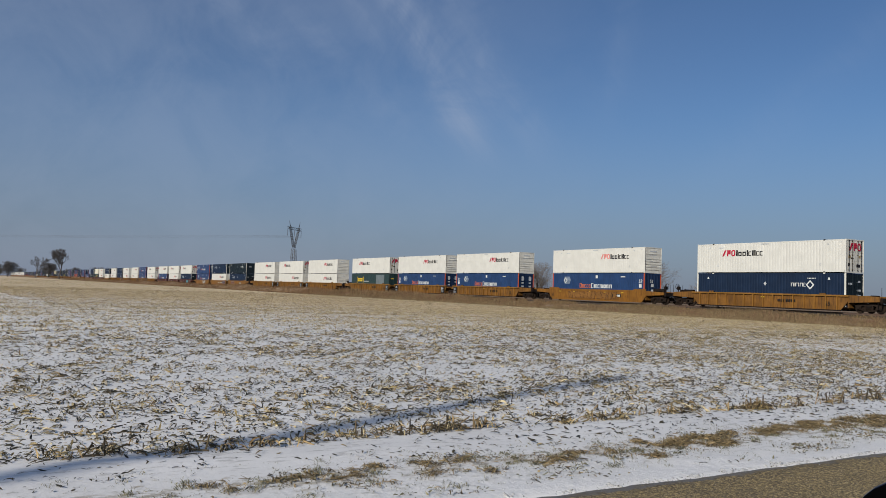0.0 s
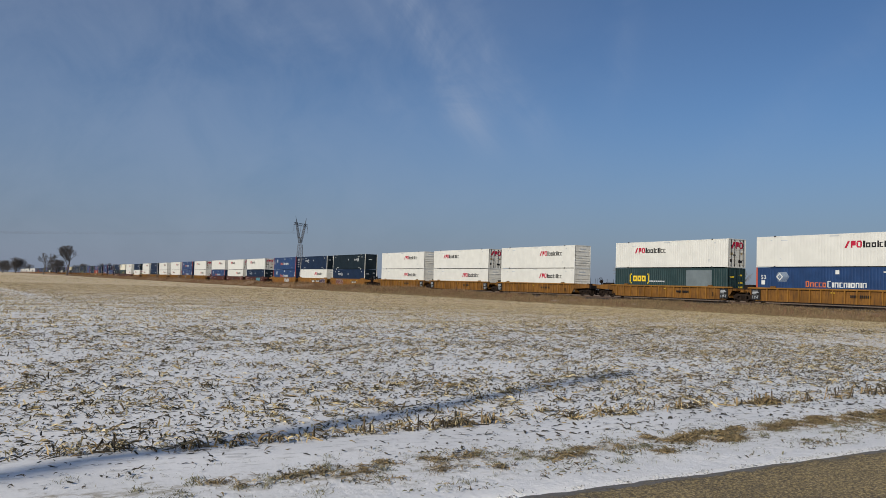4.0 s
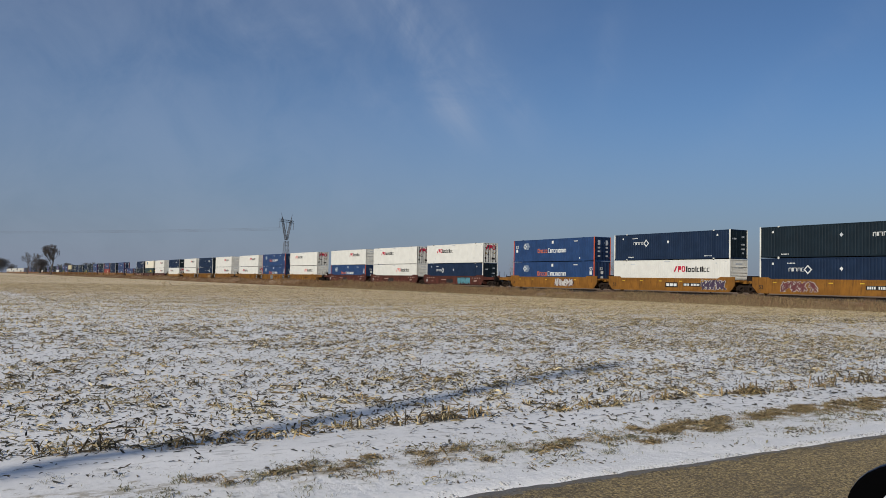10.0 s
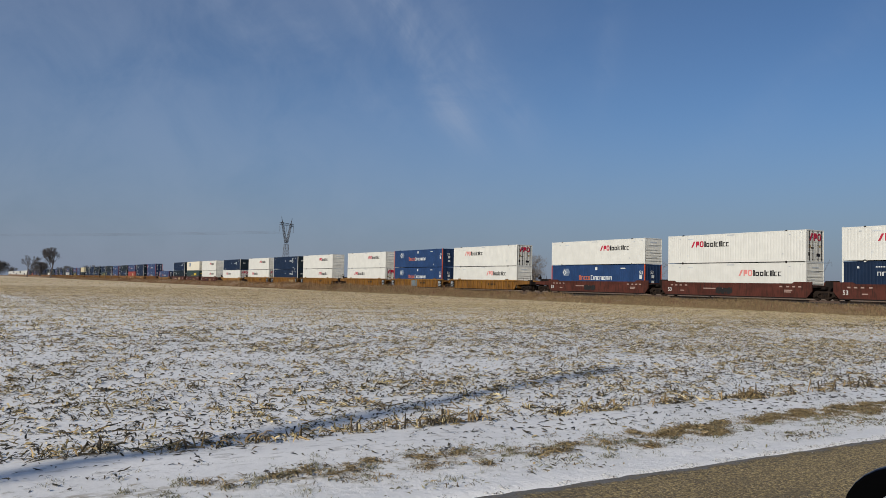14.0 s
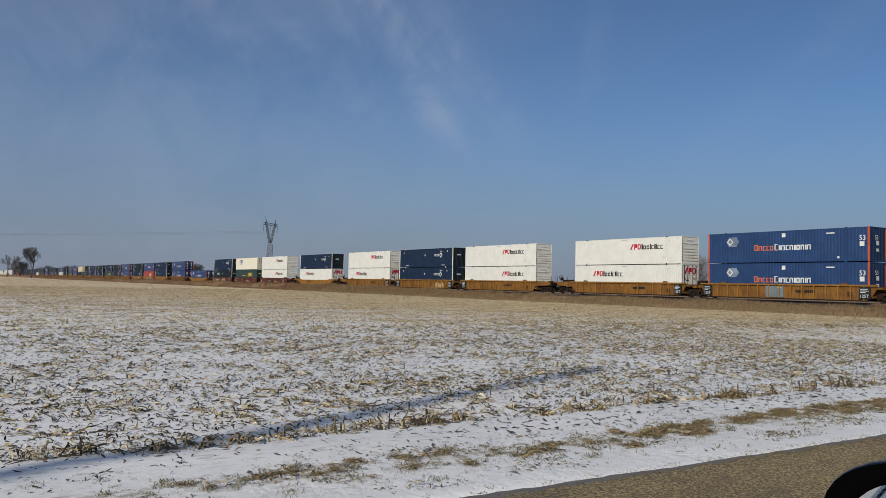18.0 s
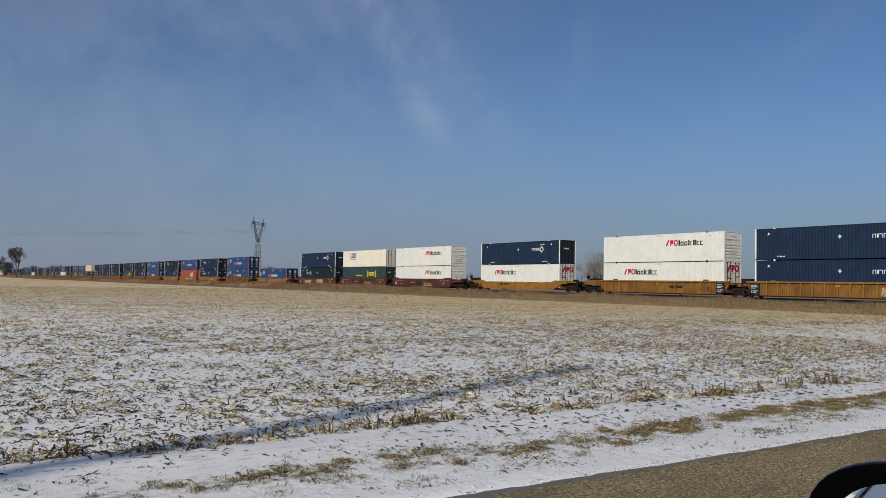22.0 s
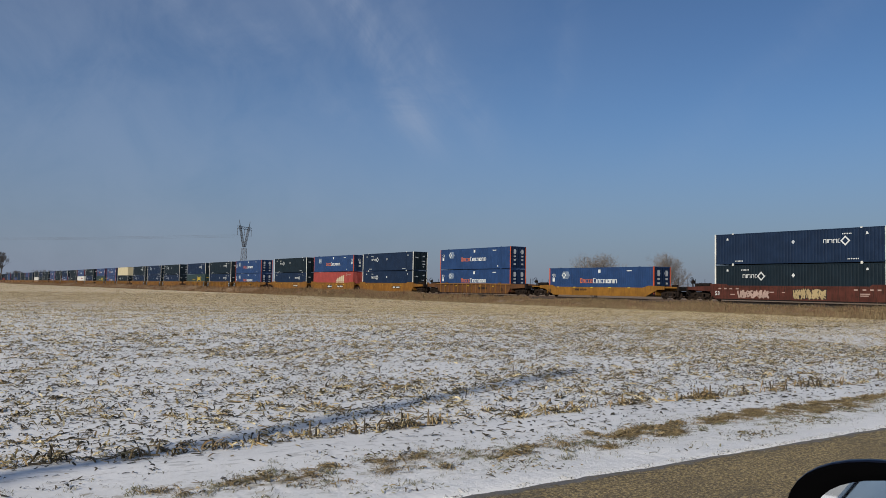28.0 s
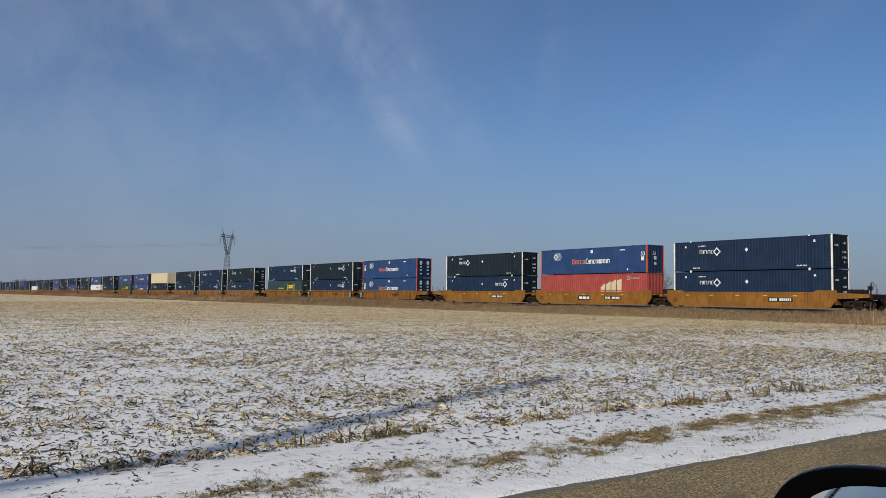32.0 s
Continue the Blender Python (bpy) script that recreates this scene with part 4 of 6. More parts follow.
    litter("verge_scraps", [((x[keep], y[keep]), strands, (0.02, 0.07), (0.006, 0.018), 0.02)], [TURF_GREEN, LEAF_DARK, TURF], (0.45, 0.3, 0.25), "scraps of grass and leaf trodden into verge snow")
    x, y = scatter(1500, -6.4, -4.95, 0.5, 26)
    blades(x, y, (0.015, 0.045), (0.003, 0.006), (0.4, 1.5), "verge_blades", TURF_GREEN, "sparse grass blades poking through verge snow", per=8, spread=0.03)


lineside_grass()


def crumbs(name, x, y, r, mat, label, category, squash=1.0):
    """Small angular lumps, eight faces each."""
    n = len(x)
    base = np.array([(0, 0, 1), (1, 0, 0), (0, 1, 0), (-1, 0, 0), (0, -1, 0), (0, 0, -0.6)], float) * (1, 1, squash)
    v = base[None] * r[:, None, None] * RNG.uniform(0.6, 1.4, (n, 6, 3))
    z = np.where(x > -4.47, 0.04, np.maximum(lie(x, y), 0.006))
    v += np.stack([x, y, z + r * 0.1], -1)[:, None]
    f = np.array([(0, 1, 2), (0, 2, 3), (0, 3, 4), (0, 4, 1), (5, 2, 1), (5, 3, 2), (5, 4, 3), (5, 1, 4)])[None] + (np.arange(n) * 6)[:, None, None]
    tagged(new(name, bulk(name, v.reshape(-1, 3), f.reshape(-1, 3), [mat], smooth=True)), label, category, kind="stuff")


def roadside_crumbs():
    n = 2600
    y = RNG.uniform(1, 26, n)
    x = -4.62 - RNG.beta(1.3, 2.4, n) * 0.95
    keep = np.sin(y * 1.9 + 5 * x) + np.sin(y * 4.3) + RNG.normal(0, 0.8, n) > 0.2
    crumbs("snow_lumps", x[keep], y[keep], RNG.uniform(0.003, 0.012, keep.sum()), LUMP, "crumbs and lumps of ploughed snow along the road", "snow", 0.55)
    n = 3600
    crumbs("snow_fringe", -4.60 + RNG.normal(0, 0.05, n), RNG.uniform(1, 26, n), RNG.uniform(0.005, 0.017, n), FRINGE, "ragged edge of thin melting snow on the road", "snow", 0.4)
    n = 6000
    crumbs("dirt_clods", -4.55 + RNG.normal(0, 0.055, n), RNG.uniform(1, 26, n), RNG.uniform(0.003, 0.009, n), CLOD, "dark wet grit along the road's edge", "grit", 0.6)
    n = 7000
    crumbs("road_grit", -4.45 + RNG.beta(1, 1.6, n) * 2.6, RNG.uniform(1.5, 22, n), RNG.uniform(0.003, 0.008, n), GRIT, "loose tan grit on the road", "grit", 0.7)
    crumbs("dark_road_grit", -4.45 + RNG.beta(1, 1.6, n) * 2.6, RNG.uniform(1.5, 22, n), RNG.uniform(0.003, 0.008, n), CLOD, "loose dark stone chips on the road", "grit", 0.7)


roadside_crumbs()
# ---- trees, power line, roadside pole, parked car ----
def limb_set(height, spread, seed, depth, twig, stems=1, lean=0.0, droop=0.0, fork=0.32):
    """Branches of a bare tree as (a, b, ra, rb, level), grown limb by limb from the root."""
    r = random.Random(seed)
    out = []

    def grow(p, d, length, rad, lvl):
        n = 3 if lvl < 2 else 2
        for k in range(n):
            d2 = (d + Vector((r.gauss(0, 0.13), r.gauss(0, 0.13), r.gauss(0.05, 0.07) - droop * lvl * 0.06))).normalized()
            q = p + d2 * length / n
            r2 = rad * (0.86 if k < n - 1 else 0.72)
            out.append((p, q, rad, max(r2, twig), lvl))
            if lvl < depth and (k > 0 or lvl > 0 or stems > 1):
                for _ in range(r.choice((1, 2, 2)) if lvl < depth - 1 else r.choice((2, 3))):
                    a = r.uniform(0, 2 * math.pi)
                    side = d2.orthogonal().normalized()
                    side.rotate(Matrix.Rotation(a, 3, d2))
                    dd = (d2 * r.uniform(0.5, 1.0) + side * r.uniform(0.45, 0.95) * spread).normalized()
                    grow(q, dd, length * r.uniform(0.50, 0.72), max(r2 * 0.62, twig), lvl + 1)
            p, d, rad = q, d2, r2
        if lvl < depth:
            for _ in range(2):
                dd = (d + Vector((r.gauss(0, 0.4), r.gauss(0, 0.4), r.gauss(0.1, 0.2)))).normalized()
                grow(p, dd, length * 0.62, max(rad * 0.7, twig), lvl + 1)

    for s in range(stems):
        off = Vector((r.gauss(0, 0.25), r.gauss(0, 0.25), 0)) if stems > 1 else Vector((0, 0, 0))
        d = Vector((lean + (r.gauss(0, 0.35) if stems > 1 else 0), r.gauss(0, 0.30) if stems > 1 else 0, 1)).normalized()
        grow(off, d, height * (fork if stems == 1 else 0.42), height * (0.028 if stems == 1 else 0.016), 0)
    top = max(b.z for _, b, *_ in out)
    k = height / top
    return [(a * k, b * k, ra, rb, l) for a, b, ra, rb, l in out]


def bare_tree(label, x, y, height, spread, seed, depth=5, twig=0.012, stems=1, lean=0.0, droop=0.0, category="tree", fork=0.32):
    tree = thing("bare_tree" if stems == 1 else "bare_shrub", label, category, "bare trees", at=pose(x, y, float(lie(x, y)) - 0.05))
    rows = limb_set(height, spread, seed, depth, twig, stems, lean, droop, fork)
    for nm, keep, mat, sides in (("trunk", lambda l: l == 0, BARK, 7), ("crown", lambda l: l > 0, TWIG_FAR if x < -400 else TWIG, 3)):
        V, F, n = [], [], 0
        for a, b, ra, rb, l in rows:
            if not keep(l): continue
            d = (b - a).normalized()
            u = d.orthogonal().normalized()
            v = d.cross(u)
            for c, rr in ((a, ra), (b, rb)):
                for i in range(sides):
                    g = 2 * math.pi * i / sides
                    V.append(c + (u * math.cos(g) + v * math.sin(g)) * rr)
            for i in range(sides):
                j = (i + 1) % sides
                F.append((n + i, n + j, n + sides + j, n + sides + i))
            n += 2 * sides
        part(nm, bulk(nm, V, F, [mat]), mat, tree)


bare_tree("tall bare field-edge tree with a rounded crown", -618, 53, 22.0, 0.42, 4, 5, 0.022, fork=0.40)
bare_tree("slim bare tree standing by the field", -700, 43.5, 17.5, 0.55, 9, 4, 0.035, fork=0.42)
bare_tree("distant bare thicket of trees", -800, 60, 13.5, 1.0, 12, 4, 0.022, 5)
bare_tree("distant bare thicket of trees", -905, 31, 17.0, 1.1, 15, 4, 0.022, 5)
bare_tree("distant bare thicket of trees", -925, 20, 14.0, 1.1, 16, 4, 0.022, 5)
bare_tree("bare dome-shaped tree behind the railway", -120, 92.5, 7.9, 0.85, 21, 4, 0.005, 4)
bare_tree("bare dome-shaped tree behind the railway", -99, 98.5, 8.5, 0.95, 23, 4, 0.005, 6)
bare_tree("pale bare willow-like tree leaning by the railway", -87, 103, 8.2, 0.7, 27, 4, 0.0045, 4, 0.12)
bare_tree("small bare tree behind the railway", -166, 92, 9.2, 0.8, 31, 4, 0.007, 3)
bare_tree("low bare tree behind the railway", -280, 108, 7.2, 0.9, 33, 4, 0.012, 3)
bare_tree("bare tree far behind the railway", -422, 106, 9.6, 0.9, 41, 4, 0.018, 3)
bare_tree("bare tree far behind the railway", -424, 114, 10.2, 0.9, 43, 4, 0.018, 3)
for i, (tx, ty, th) in enumerate(((-760, 112, 12), (-860, 118, 13), (-960, 122, 15), (-1050, 110, 14), (-1180, 120, 16), (-1300, 90, 15), (-1350, 130, 16), (-640, 130, 9), (-1500, 70, 16), (-1550, 40, 15), (-1600, 10, 17))):
    bare_tree("far bare tree on the flat horizon", tx, ty, th, 1.0, 50 + i, 3, 0.05, 4)


def lattice(bm, a, b, wa, wb, n, r, rb):
    """A four-legged lattice from a to b, wa and wb wide, with n crossed bays."""
    a, b = Vector(a), Vector(b)
    rings = []
    for k in range(n + 1):
        t = k / n
        c, w_ = a.lerp(b, t), wa + (wb - wa) * t
        rings.append([c + Vector((sx * w_ / 2, sy * w_ / 2, 0)) for sx, sy in ((-1, -1), (1, -1), (1, 1), (-1, 1))])
    for p, q in zip(rings, rings[1:]):
        for i in range(4):
            j = (i + 1) % 4
            tube(bm, p[i], q[i], r, r, 4)
            tube(bm, p[i], q[j], rb, rb, 3)
            tube(bm, p[j], q[i], rb, rb, 3)
            tube(bm, q[i], q[j], rb, rb, 3)


def pylon(x, y, turn, height=34.0):
    """A waisted lattice tower: narrow body, a V of two masts, a crossarm between and a horn on each."""
    t = thing("transmission_tower", "grey steel lattice power pylon with a V-shaped head", "pylon", "power pylons", at=pose(x, y, -0.1, 0, 0, turn))
    k = height / 34.0
    bm = bmesh.new()
    lattice(bm, (0, 0, 0), (0, 0, 20.0 * k), 3.8, 1.7, 9, 0.11, 0.05)
    part("body", bm, TOWER, t)
    for s in (-1, 1):
        bm = bmesh.new()
        lattice(bm, (s * 0.4, 0, 20.5 * k), (s * 4.9, 0, 31.0 * k), 0.9, 0.8, 6, 0.09, 0.04)
        tube(bm, (s * 4.9, 0, 31 * k), (s * 5.9, 0, 34 * k), 0.14, 0.07, 4)
        tube(bm, (s * 4.2, 0, 30.4 * k), (s * 5.9, 0, 34 * k), 0.10, 0.05, 4)
        part("mast", bm, TOWER, t)
    bm = bmesh.new()
    for z in (29.6, 30.7):
        for yy in (-0.4, 0.4):
            tube(bm, (-7.6, yy * 0.4, z * k), (7.6, yy * 0.4, z * k), 0.09, 0.09, 4)
    for i in range(16):
        tube(bm, (-7.6 + i * 0.95, 0, (29.6 if i % 2 else 30.7) * k), (-6.65 + i * 0.95, 0, (30.7 if i % 2 else 29.6) * k), 0.06, 0.06, 3)
    part("crossarm", bm, TOWER, t)
    for xx in (-7.4, 0, 7.4):
        bm = bmesh.new()
        for j in range(9):
            tube(bm, (xx, 0, 29.6 * k - 0.38 * j), (xx, 0, 29.6 * k - 0.38 * j - 0.2), 0.16, 0.10, 6)
            tube(bm, (xx, 0, 29.6 * k - 0.38 * j - 0.2), (xx, 0, 29.6 * k - 0.38 * (j + 1)), 0.05, 0.05, 4)
        part("insulator", bm, WIRE, t, "hanging insulator string")


LINE = Vector((-138, -129, 0)).normalized()
T1 = Vector((-385, 140, 0))
T3 = T1 + LINE * 430
pylon(T1.x, T1.y, -47)
pylon(T3.x, T3.y, -47)
pylon(-454, 695, 33, 33.0)
for off, z0 in ((-7.4, 26.2), (0, 26.2), (7.4, 26.2)):
    side = Vector((-LINE.y, LINE.x, 0)) * off
    bm = bmesh.new()
    pts = []
    for i in range(25):
        u = i / 24
        pts.append(T1.lerp(T3, u) + side + Vector((0, 0, z0 - 4.5 * 4 * u * (1 - u) * 0.5)))
    cross = [[bm.verts.new(p + Vector(o)) for o in ((0.05, 0, 0), (0, 0.05, 0), (-0.05, 0, 0), (0, 0, 0.05))] for p in pts]
    for a, b in zip(cross, cross[1:]):
        for i in range(4): bm.faces.new((a[i], a[(i + 1) % 4], b[(i + 1) % 4], b[i]))
    tagged(new("power_cable", mesh_of("power_cable", bm, WIRE)), "thin sagging power cable between pylons", "cable", "power cables")


def utility_pole(x, y, h):
    t = thing("utility_pole", "tall weathered round wooden pole across the road", "pole", at=pose(x, y, -0.3))
    bm = bmesh.new()
    for k in range(6):
        tube(bm, (0, 0, h * k / 6), (0, 0, h * (k + 1) / 6 + 0.001), 0.205 - 0.010 * k, 0.205 - 0.010 * (k + 1), 14)
    part("shaft", bm, POLE, t)
    part("cap", tube(bmesh.new(), (0, 0, h), (0, 0, h + 0.05), 0.125, 0.08, 14), STEEL, t)


utility_pole(4.47, -25.0, 18.4)


def ring_loft(rings, cap=True):
    bm = bmesh.new()
    vs = [[bm.verts.new(p) for p in ring] for ring in rings]
    n = len(vs[0])
    for a, b in zip(vs, vs[1:]):
        for i in range(n):
            j = (i + 1) % n
            bm.faces.new((a[i], a[j], b[j], b[i]))
    if cap:
        bm.faces.new(vs[0][::-1]); bm.faces.new(vs[-1])
    bmesh.ops.recalc_face_normals(bm, faces=bm.faces[:])
    for f in bm.faces: f.smooth = True
    return bm


def oval(w, h, y, n=40, e=3.4, dz=0.0, dx=0.0):
    """A rounded rectangle (superellipse) in x and z at depth y."""
    out = []
    for i in range(n):
        a = 2 * math.pi * i / n
        c, s = math.cos(a), math.sin(a)
        out.append((dx + w * math.copysign(abs(c) ** (2 / e), c), y, h * math.copysign(abs(s) ** (2 / e), s) + dz))
    return out


def parked_car():
    """The car at whose window the camera is held: its lower body and the door mirror."""
    car = thing("parked_car", "dark blue parked car with a black-rimmed door mirror", "car", at=pose(0, 0, 0.07))
    prof = ((-0.36, 0.22), (-0.42, 0.45), (-0.43, 0.75), (-0.36, 0.98), (-0.28, 1.02), (1.38, 1.02), (1.46, 0.98), (1.53, 0.75), (1.52, 0.45), (1.46, 0.22))
    rings = []
    for y, k, top in ((-3.1, 0.90, 0.78), (-2.7, 0.97, 0.92), (-1.6, 1.0, 1.0), (0.9, 1.0, 1.0), (1.1, 1.0, 0.93), (2.0, 0.96, 0.86), (2.35, 0.86, 0.70)):
        rings.append([(0.55 + (x - 0.55) * k, y, 0.22 + (z - 0.22) * top) for x, z in prof])
    part("lower_body", ring_loft(rings), CAR_PAINT, car, "dark blue lower body")
    # the cabin: roof, pillars and panes; the window beside the camera is open
    def quad(a, b, c, d, thick=0.03):
        bm = bmesh.new()
        vs = [bm.verts.new(p) for p in (a, b, c, d)]
        f = bm.faces.new(vs)
        bmesh.ops.recalc_face_normals(bm, faces=[f])
        bmesh.ops.solidify(bm, geom=[f], thickness=thick)
        return bm

    part("roof", ring_loft([[(0.55 + (x - 0.55) * k, y, z + dz) for x, z in ((0.02, 1.56), (0.10, 1.61), (0.55, 1.64), (1.0, 1.61), (1.08, 1.56), (0.55, 1.57))] for y, k, dz in ((-2.0, 0.92, -0.06), (-1.6, 1.0, -0.01), (-0.6, 1.0, 0.02), (0.35, 1.0, 0.0), (0.55, 0.96, -0.03))]), CAR_PAINT, car, "dark blue roof")
    part("windscreen", quad((-0.22, 1.12, 0.99), (1.32, 1.12, 0.99), (1.02, 0.56, 1.54), (0.08, 0.56, 1.54), 0.006), CAR_GLASS, car, "windscreen glass")
    part("rear_window", quad((-0.16, -2.5, 0.98), (1.26, -2.5, 0.98), (1.0, -2.0, 1.50), (0.10, -2.0, 1.50), 0.006), CAR_GLASS, car, "rear window glass")
    for s in (-1, 1):
        side = lambda x: x if s < 0 else 1.10 - x
        for nm, yb, yt, w_ in (("windscreen_pillar", 1.10, 0.52, 0.06), ("door_pillar", -0.36, -0.42, 0.14), ("rear_pillar", -2.40, -1.86, 0.16)):
            part(nm, quad((side(-0.29), yb, 1.0), (side(-0.29), yb - w_, 1.0), (side(0.03), yt - w_, 1.56), (side(0.03), yt, 1.56), 0.05), CAR_PAINT, car)
        part("rear_door_glass", quad((side(-0.28), -0.50, 1.0), (side(-0.28), -2.36, 1.0), (side(0.03), -1.9, 1.55), (side(0.03), -0.56, 1.55), 0.006), CAR_GLASS, car, "tinted rear side glass")
        if s > 0: part("front_door_glass", quad((side(-0.28), 1.02, 1.0), (side(-0.28), -0.34, 1.0), (side(0.03), -0.40, 1.55), (side(0.03), 0.50, 1.55), 0.006), CAR_GLASS, car, "front side glass")
    for x in (0.18, 0.92):
        part("seat", ring_loft([oval(0.24, 0.06, -0.62, 20, 3, 1.02), oval(0.23, 0.24, -0.58, 20, 3, 1.12), oval(0.20, 0.22, -0.50, 20, 3, 1.10)]), CABIN, car, "dark cloth seat back").matrix_basis = pose(x, 0, 0)
    for x in (-0.32, 1.42):
        for y in (-1.95, 1.35):
            part("wheel", tube(bmesh.new(), (x - 0.1, y, 0.30), (x + 0.1, y, 0.30), 0.33, 0.33, 24), MIRROR_RIM, car)
    m = part("door_mirror", ring_loft([oval(0.1600, 0.090, -0.005, e=2.6), oval(0.1650, 0.094, 0.012, e=2.6), oval(0.1600, 0.090, 0.045, e=2.5), oval(0.1380, 0.076, 0.085, e=2.4), oval(0.0940, 0.046, 0.112, e=2.2), oval(0.0440, 0.014, 0.12, e=2)]),
             MIRROR_SHELL, car, "glossy dark blue mirror shell")
    m.matrix_basis = pose(-0.438, 0.983, 1.145, -9, 0, 12)
    part("rim", ring_loft([oval(0.1600, 0.090, -0.0055, e=2.6), oval(0.1560, 0.086, -0.013, e=2.6), oval(0.1320, 0.072, -0.013, e=2.6, dx=0.011), oval(0.1300, 0.070, -0.004, e=2.6, dx=0.011)], cap=False), MIRROR_RIM, m, "matt black mirror rim")
    glass = part("glass", ring_loft([oval(0.1315, 0.0715, -0.0085, e=2.6, dx=0.011), oval(0.1315, 0.0715, -0.0065, e=2.6, dx=0.011)]), MIRROR_GLASS, m, "mirror glass reflecting the roadside")
    for f in glass.data.polygons: f.use_smooth = False
    glass.matrix_basis = pose(0, -0.006, 0, 2.5, 0, 5.5)
    part("bracket", ring_loft([[(x + 0.02, y, z) for x, y, z in ((-0.40, 0.93, 0.90), (-0.28, 0.93, 0.90), (-0.28, 1.02, 0.90), (-0.40, 1.02, 0.90))],
                               [(x, y, z) for x, y, z in ((-0.44, 0.985, 1.075), (-0.32, 0.985, 1.085), (-0.32, 1.05, 1.085), (-0.44, 1.05, 1.075))]]), MIRROR_RIM, car, "black mirror bracket")


parked_car()

# ---- containers ----
CL, CW, CH = 16.154, 2.59, 2.896
HX, HY = CL / 2, CW / 2


def corrugated(x0, x1, z0, z1, y, out, pitch=0.28, depth=0.03, flip=False, across=False):
    """A steel panel with trapezoid ribs; across: the ribs stand on an end wall (x and y swapped)."""
    n = max(3, round((x1 - x0) / pitch))
    p = (x1 - x0) / n
    cols = [(x0, 0)]
    for i in range(n):
        b = x0 + i * p
        cols += [(b + p * 0.10, 0), (b + p * 0.25, 1), (b + p * 0.75, 1), (b + p * 0.90, 0)]
    cols.append((x1, 0))
    bm = bmesh.new()
    prev = None
    for x, k in cols:
        d = y - out * depth * (1 - k)
        pair = [bm.verts.new((d, x, z) if across else (x, d, z)) for z in (z0, z1)]
        if prev:
            q = [prev[0], pair[0], pair[1], prev[1]]
            bm.faces.new(q if ((out < 0) != across) else q[::-1])
        prev = pair
    return bm


def ribbed_end(x, out, rows):
    """An end wall with horizontal pressed ribs."""
    steps = [(0.1, -0.03)]
    for z, h in rows:
        steps += [(z - 0.02, -0.03), (z, 0.012), (z + h, 0.012), (z + h + 0.02, -0.03)]
    return pressed(x, out, -HY + 0.12, HY - 0.12, steps + [(CH - 0.08, -0.03)])


def pressed(x, out, y0, y1, steps):
    """One sheet bent in steps of (z, depth) between y0 and y1."""
    bm = bmesh.new()
    prev = None
    for z, d in steps:
        pair = [bm.verts.new((x + out * d, y, z)) for y in (y0, y1)]
        if prev:
            q = [prev[0], prev[1], pair[1], pair[0]]
            bm.faces.new(q if out > 0 else q[::-1])
        prev = pair
    return bm


def shape(bm, pts, y=-HY - 0.004, t=0.004):
    plate(pts, y - t, y, bm)


def block(bm, x, z, w, h, y=-HY - 0.004):
    shape(bm, [(x, z), (x + w, z), (x + w, z + h), (x, z + h)], y)


def frame_mark(bm, x, z, w, h, s, y=-HY - 0.004):
    for r in ((x, z, s, h), (x + w - s, z, s, h), (x + s, z, w - 2 * s, s), (x + s, z + h - s, w - 2 * s, s)):
        block(bm, *r, y)


def diamond(bm, x, z, r, s, y=-HY - 0.004):
    """An outlined diamond of half width r and band s."""
    q = r - s
    o, i = [(x - r, z), (x, z - r), (x + r, z), (x, z + r)], [(x - q, z), (x, z - q), (x + q, z), (x, z + q)]
    for k in range(4):
        j = (k + 1) % 4
        shape(bm, [o[k], o[j], i[j], i[k]], y)


def bar_word(bm, x, z, w, h, forms, stroke):
    """A row of plain bars and frames in place of a word: forms of (kind, width, height), shared out over w."""
    k = w / sum(f[1] for f in forms)
    for form, wide, tall in forms:
        bw, bh = wide * k * 0.80, tall * h
        t = min(stroke, bw * 0.48)
        if form == "o": frame_mark(bm, x, z, bw, bh, t)
        elif form == "l": block(bm, x, z, bw, bh)
        elif form == "n":
            block(bm, x, z, t, bh); block(bm, x + bw - t, z, t, bh); block(bm, x + t, z + bh - t * 0.8, bw - 2 * t, t * 0.8)
        else:
            block(bm, x, z + t * 0.6, t, bh - t * 1.2)
            for zz in (z, z + bh - t * 0.6): block(bm, x, zz, bw, t * 0.6)
        x += wide * k


WORD_LOWER = [("l", 0.5, 1.0), ("o", 0.95, 0.72), ("o", 0.95, 0.72), ("l", 0.36, 0.95), ("e", 0.8, 0.72), ("l", 0.5, 0.9), ("l", 0.36, 0.95), ("e", 0.8, 0.72), ("e", 0.8, 0.72)]
WORD_WHITE = [("e", 0.95, 1.0), ("l", 0.55, 0.76), ("n", 1.0, 0.76), ("e", 0.85, 0.76), ("n", 0.95, 0.76), ("l", 0.55, 0.76), ("o", 0.9, 0.76), ("n", 0.95, 0.76), ("l", 0.4, 0.76), ("n", 1.0, 0.76)]
WORD_ORANGE = [("o", 0.9, 1.0), ("n", 0.9, 0.76), ("e", 0.8, 0.76), ("e", 0.75, 0.76), ("o", 0.8, 0.76)]
WORD_THIN = [("n", 0.9, 1.0), ("l", 0.22, 1.0), ("n", 1.1, 1.0), ("n", 0.9, 1.0), ("e", 0.7, 1.0)]


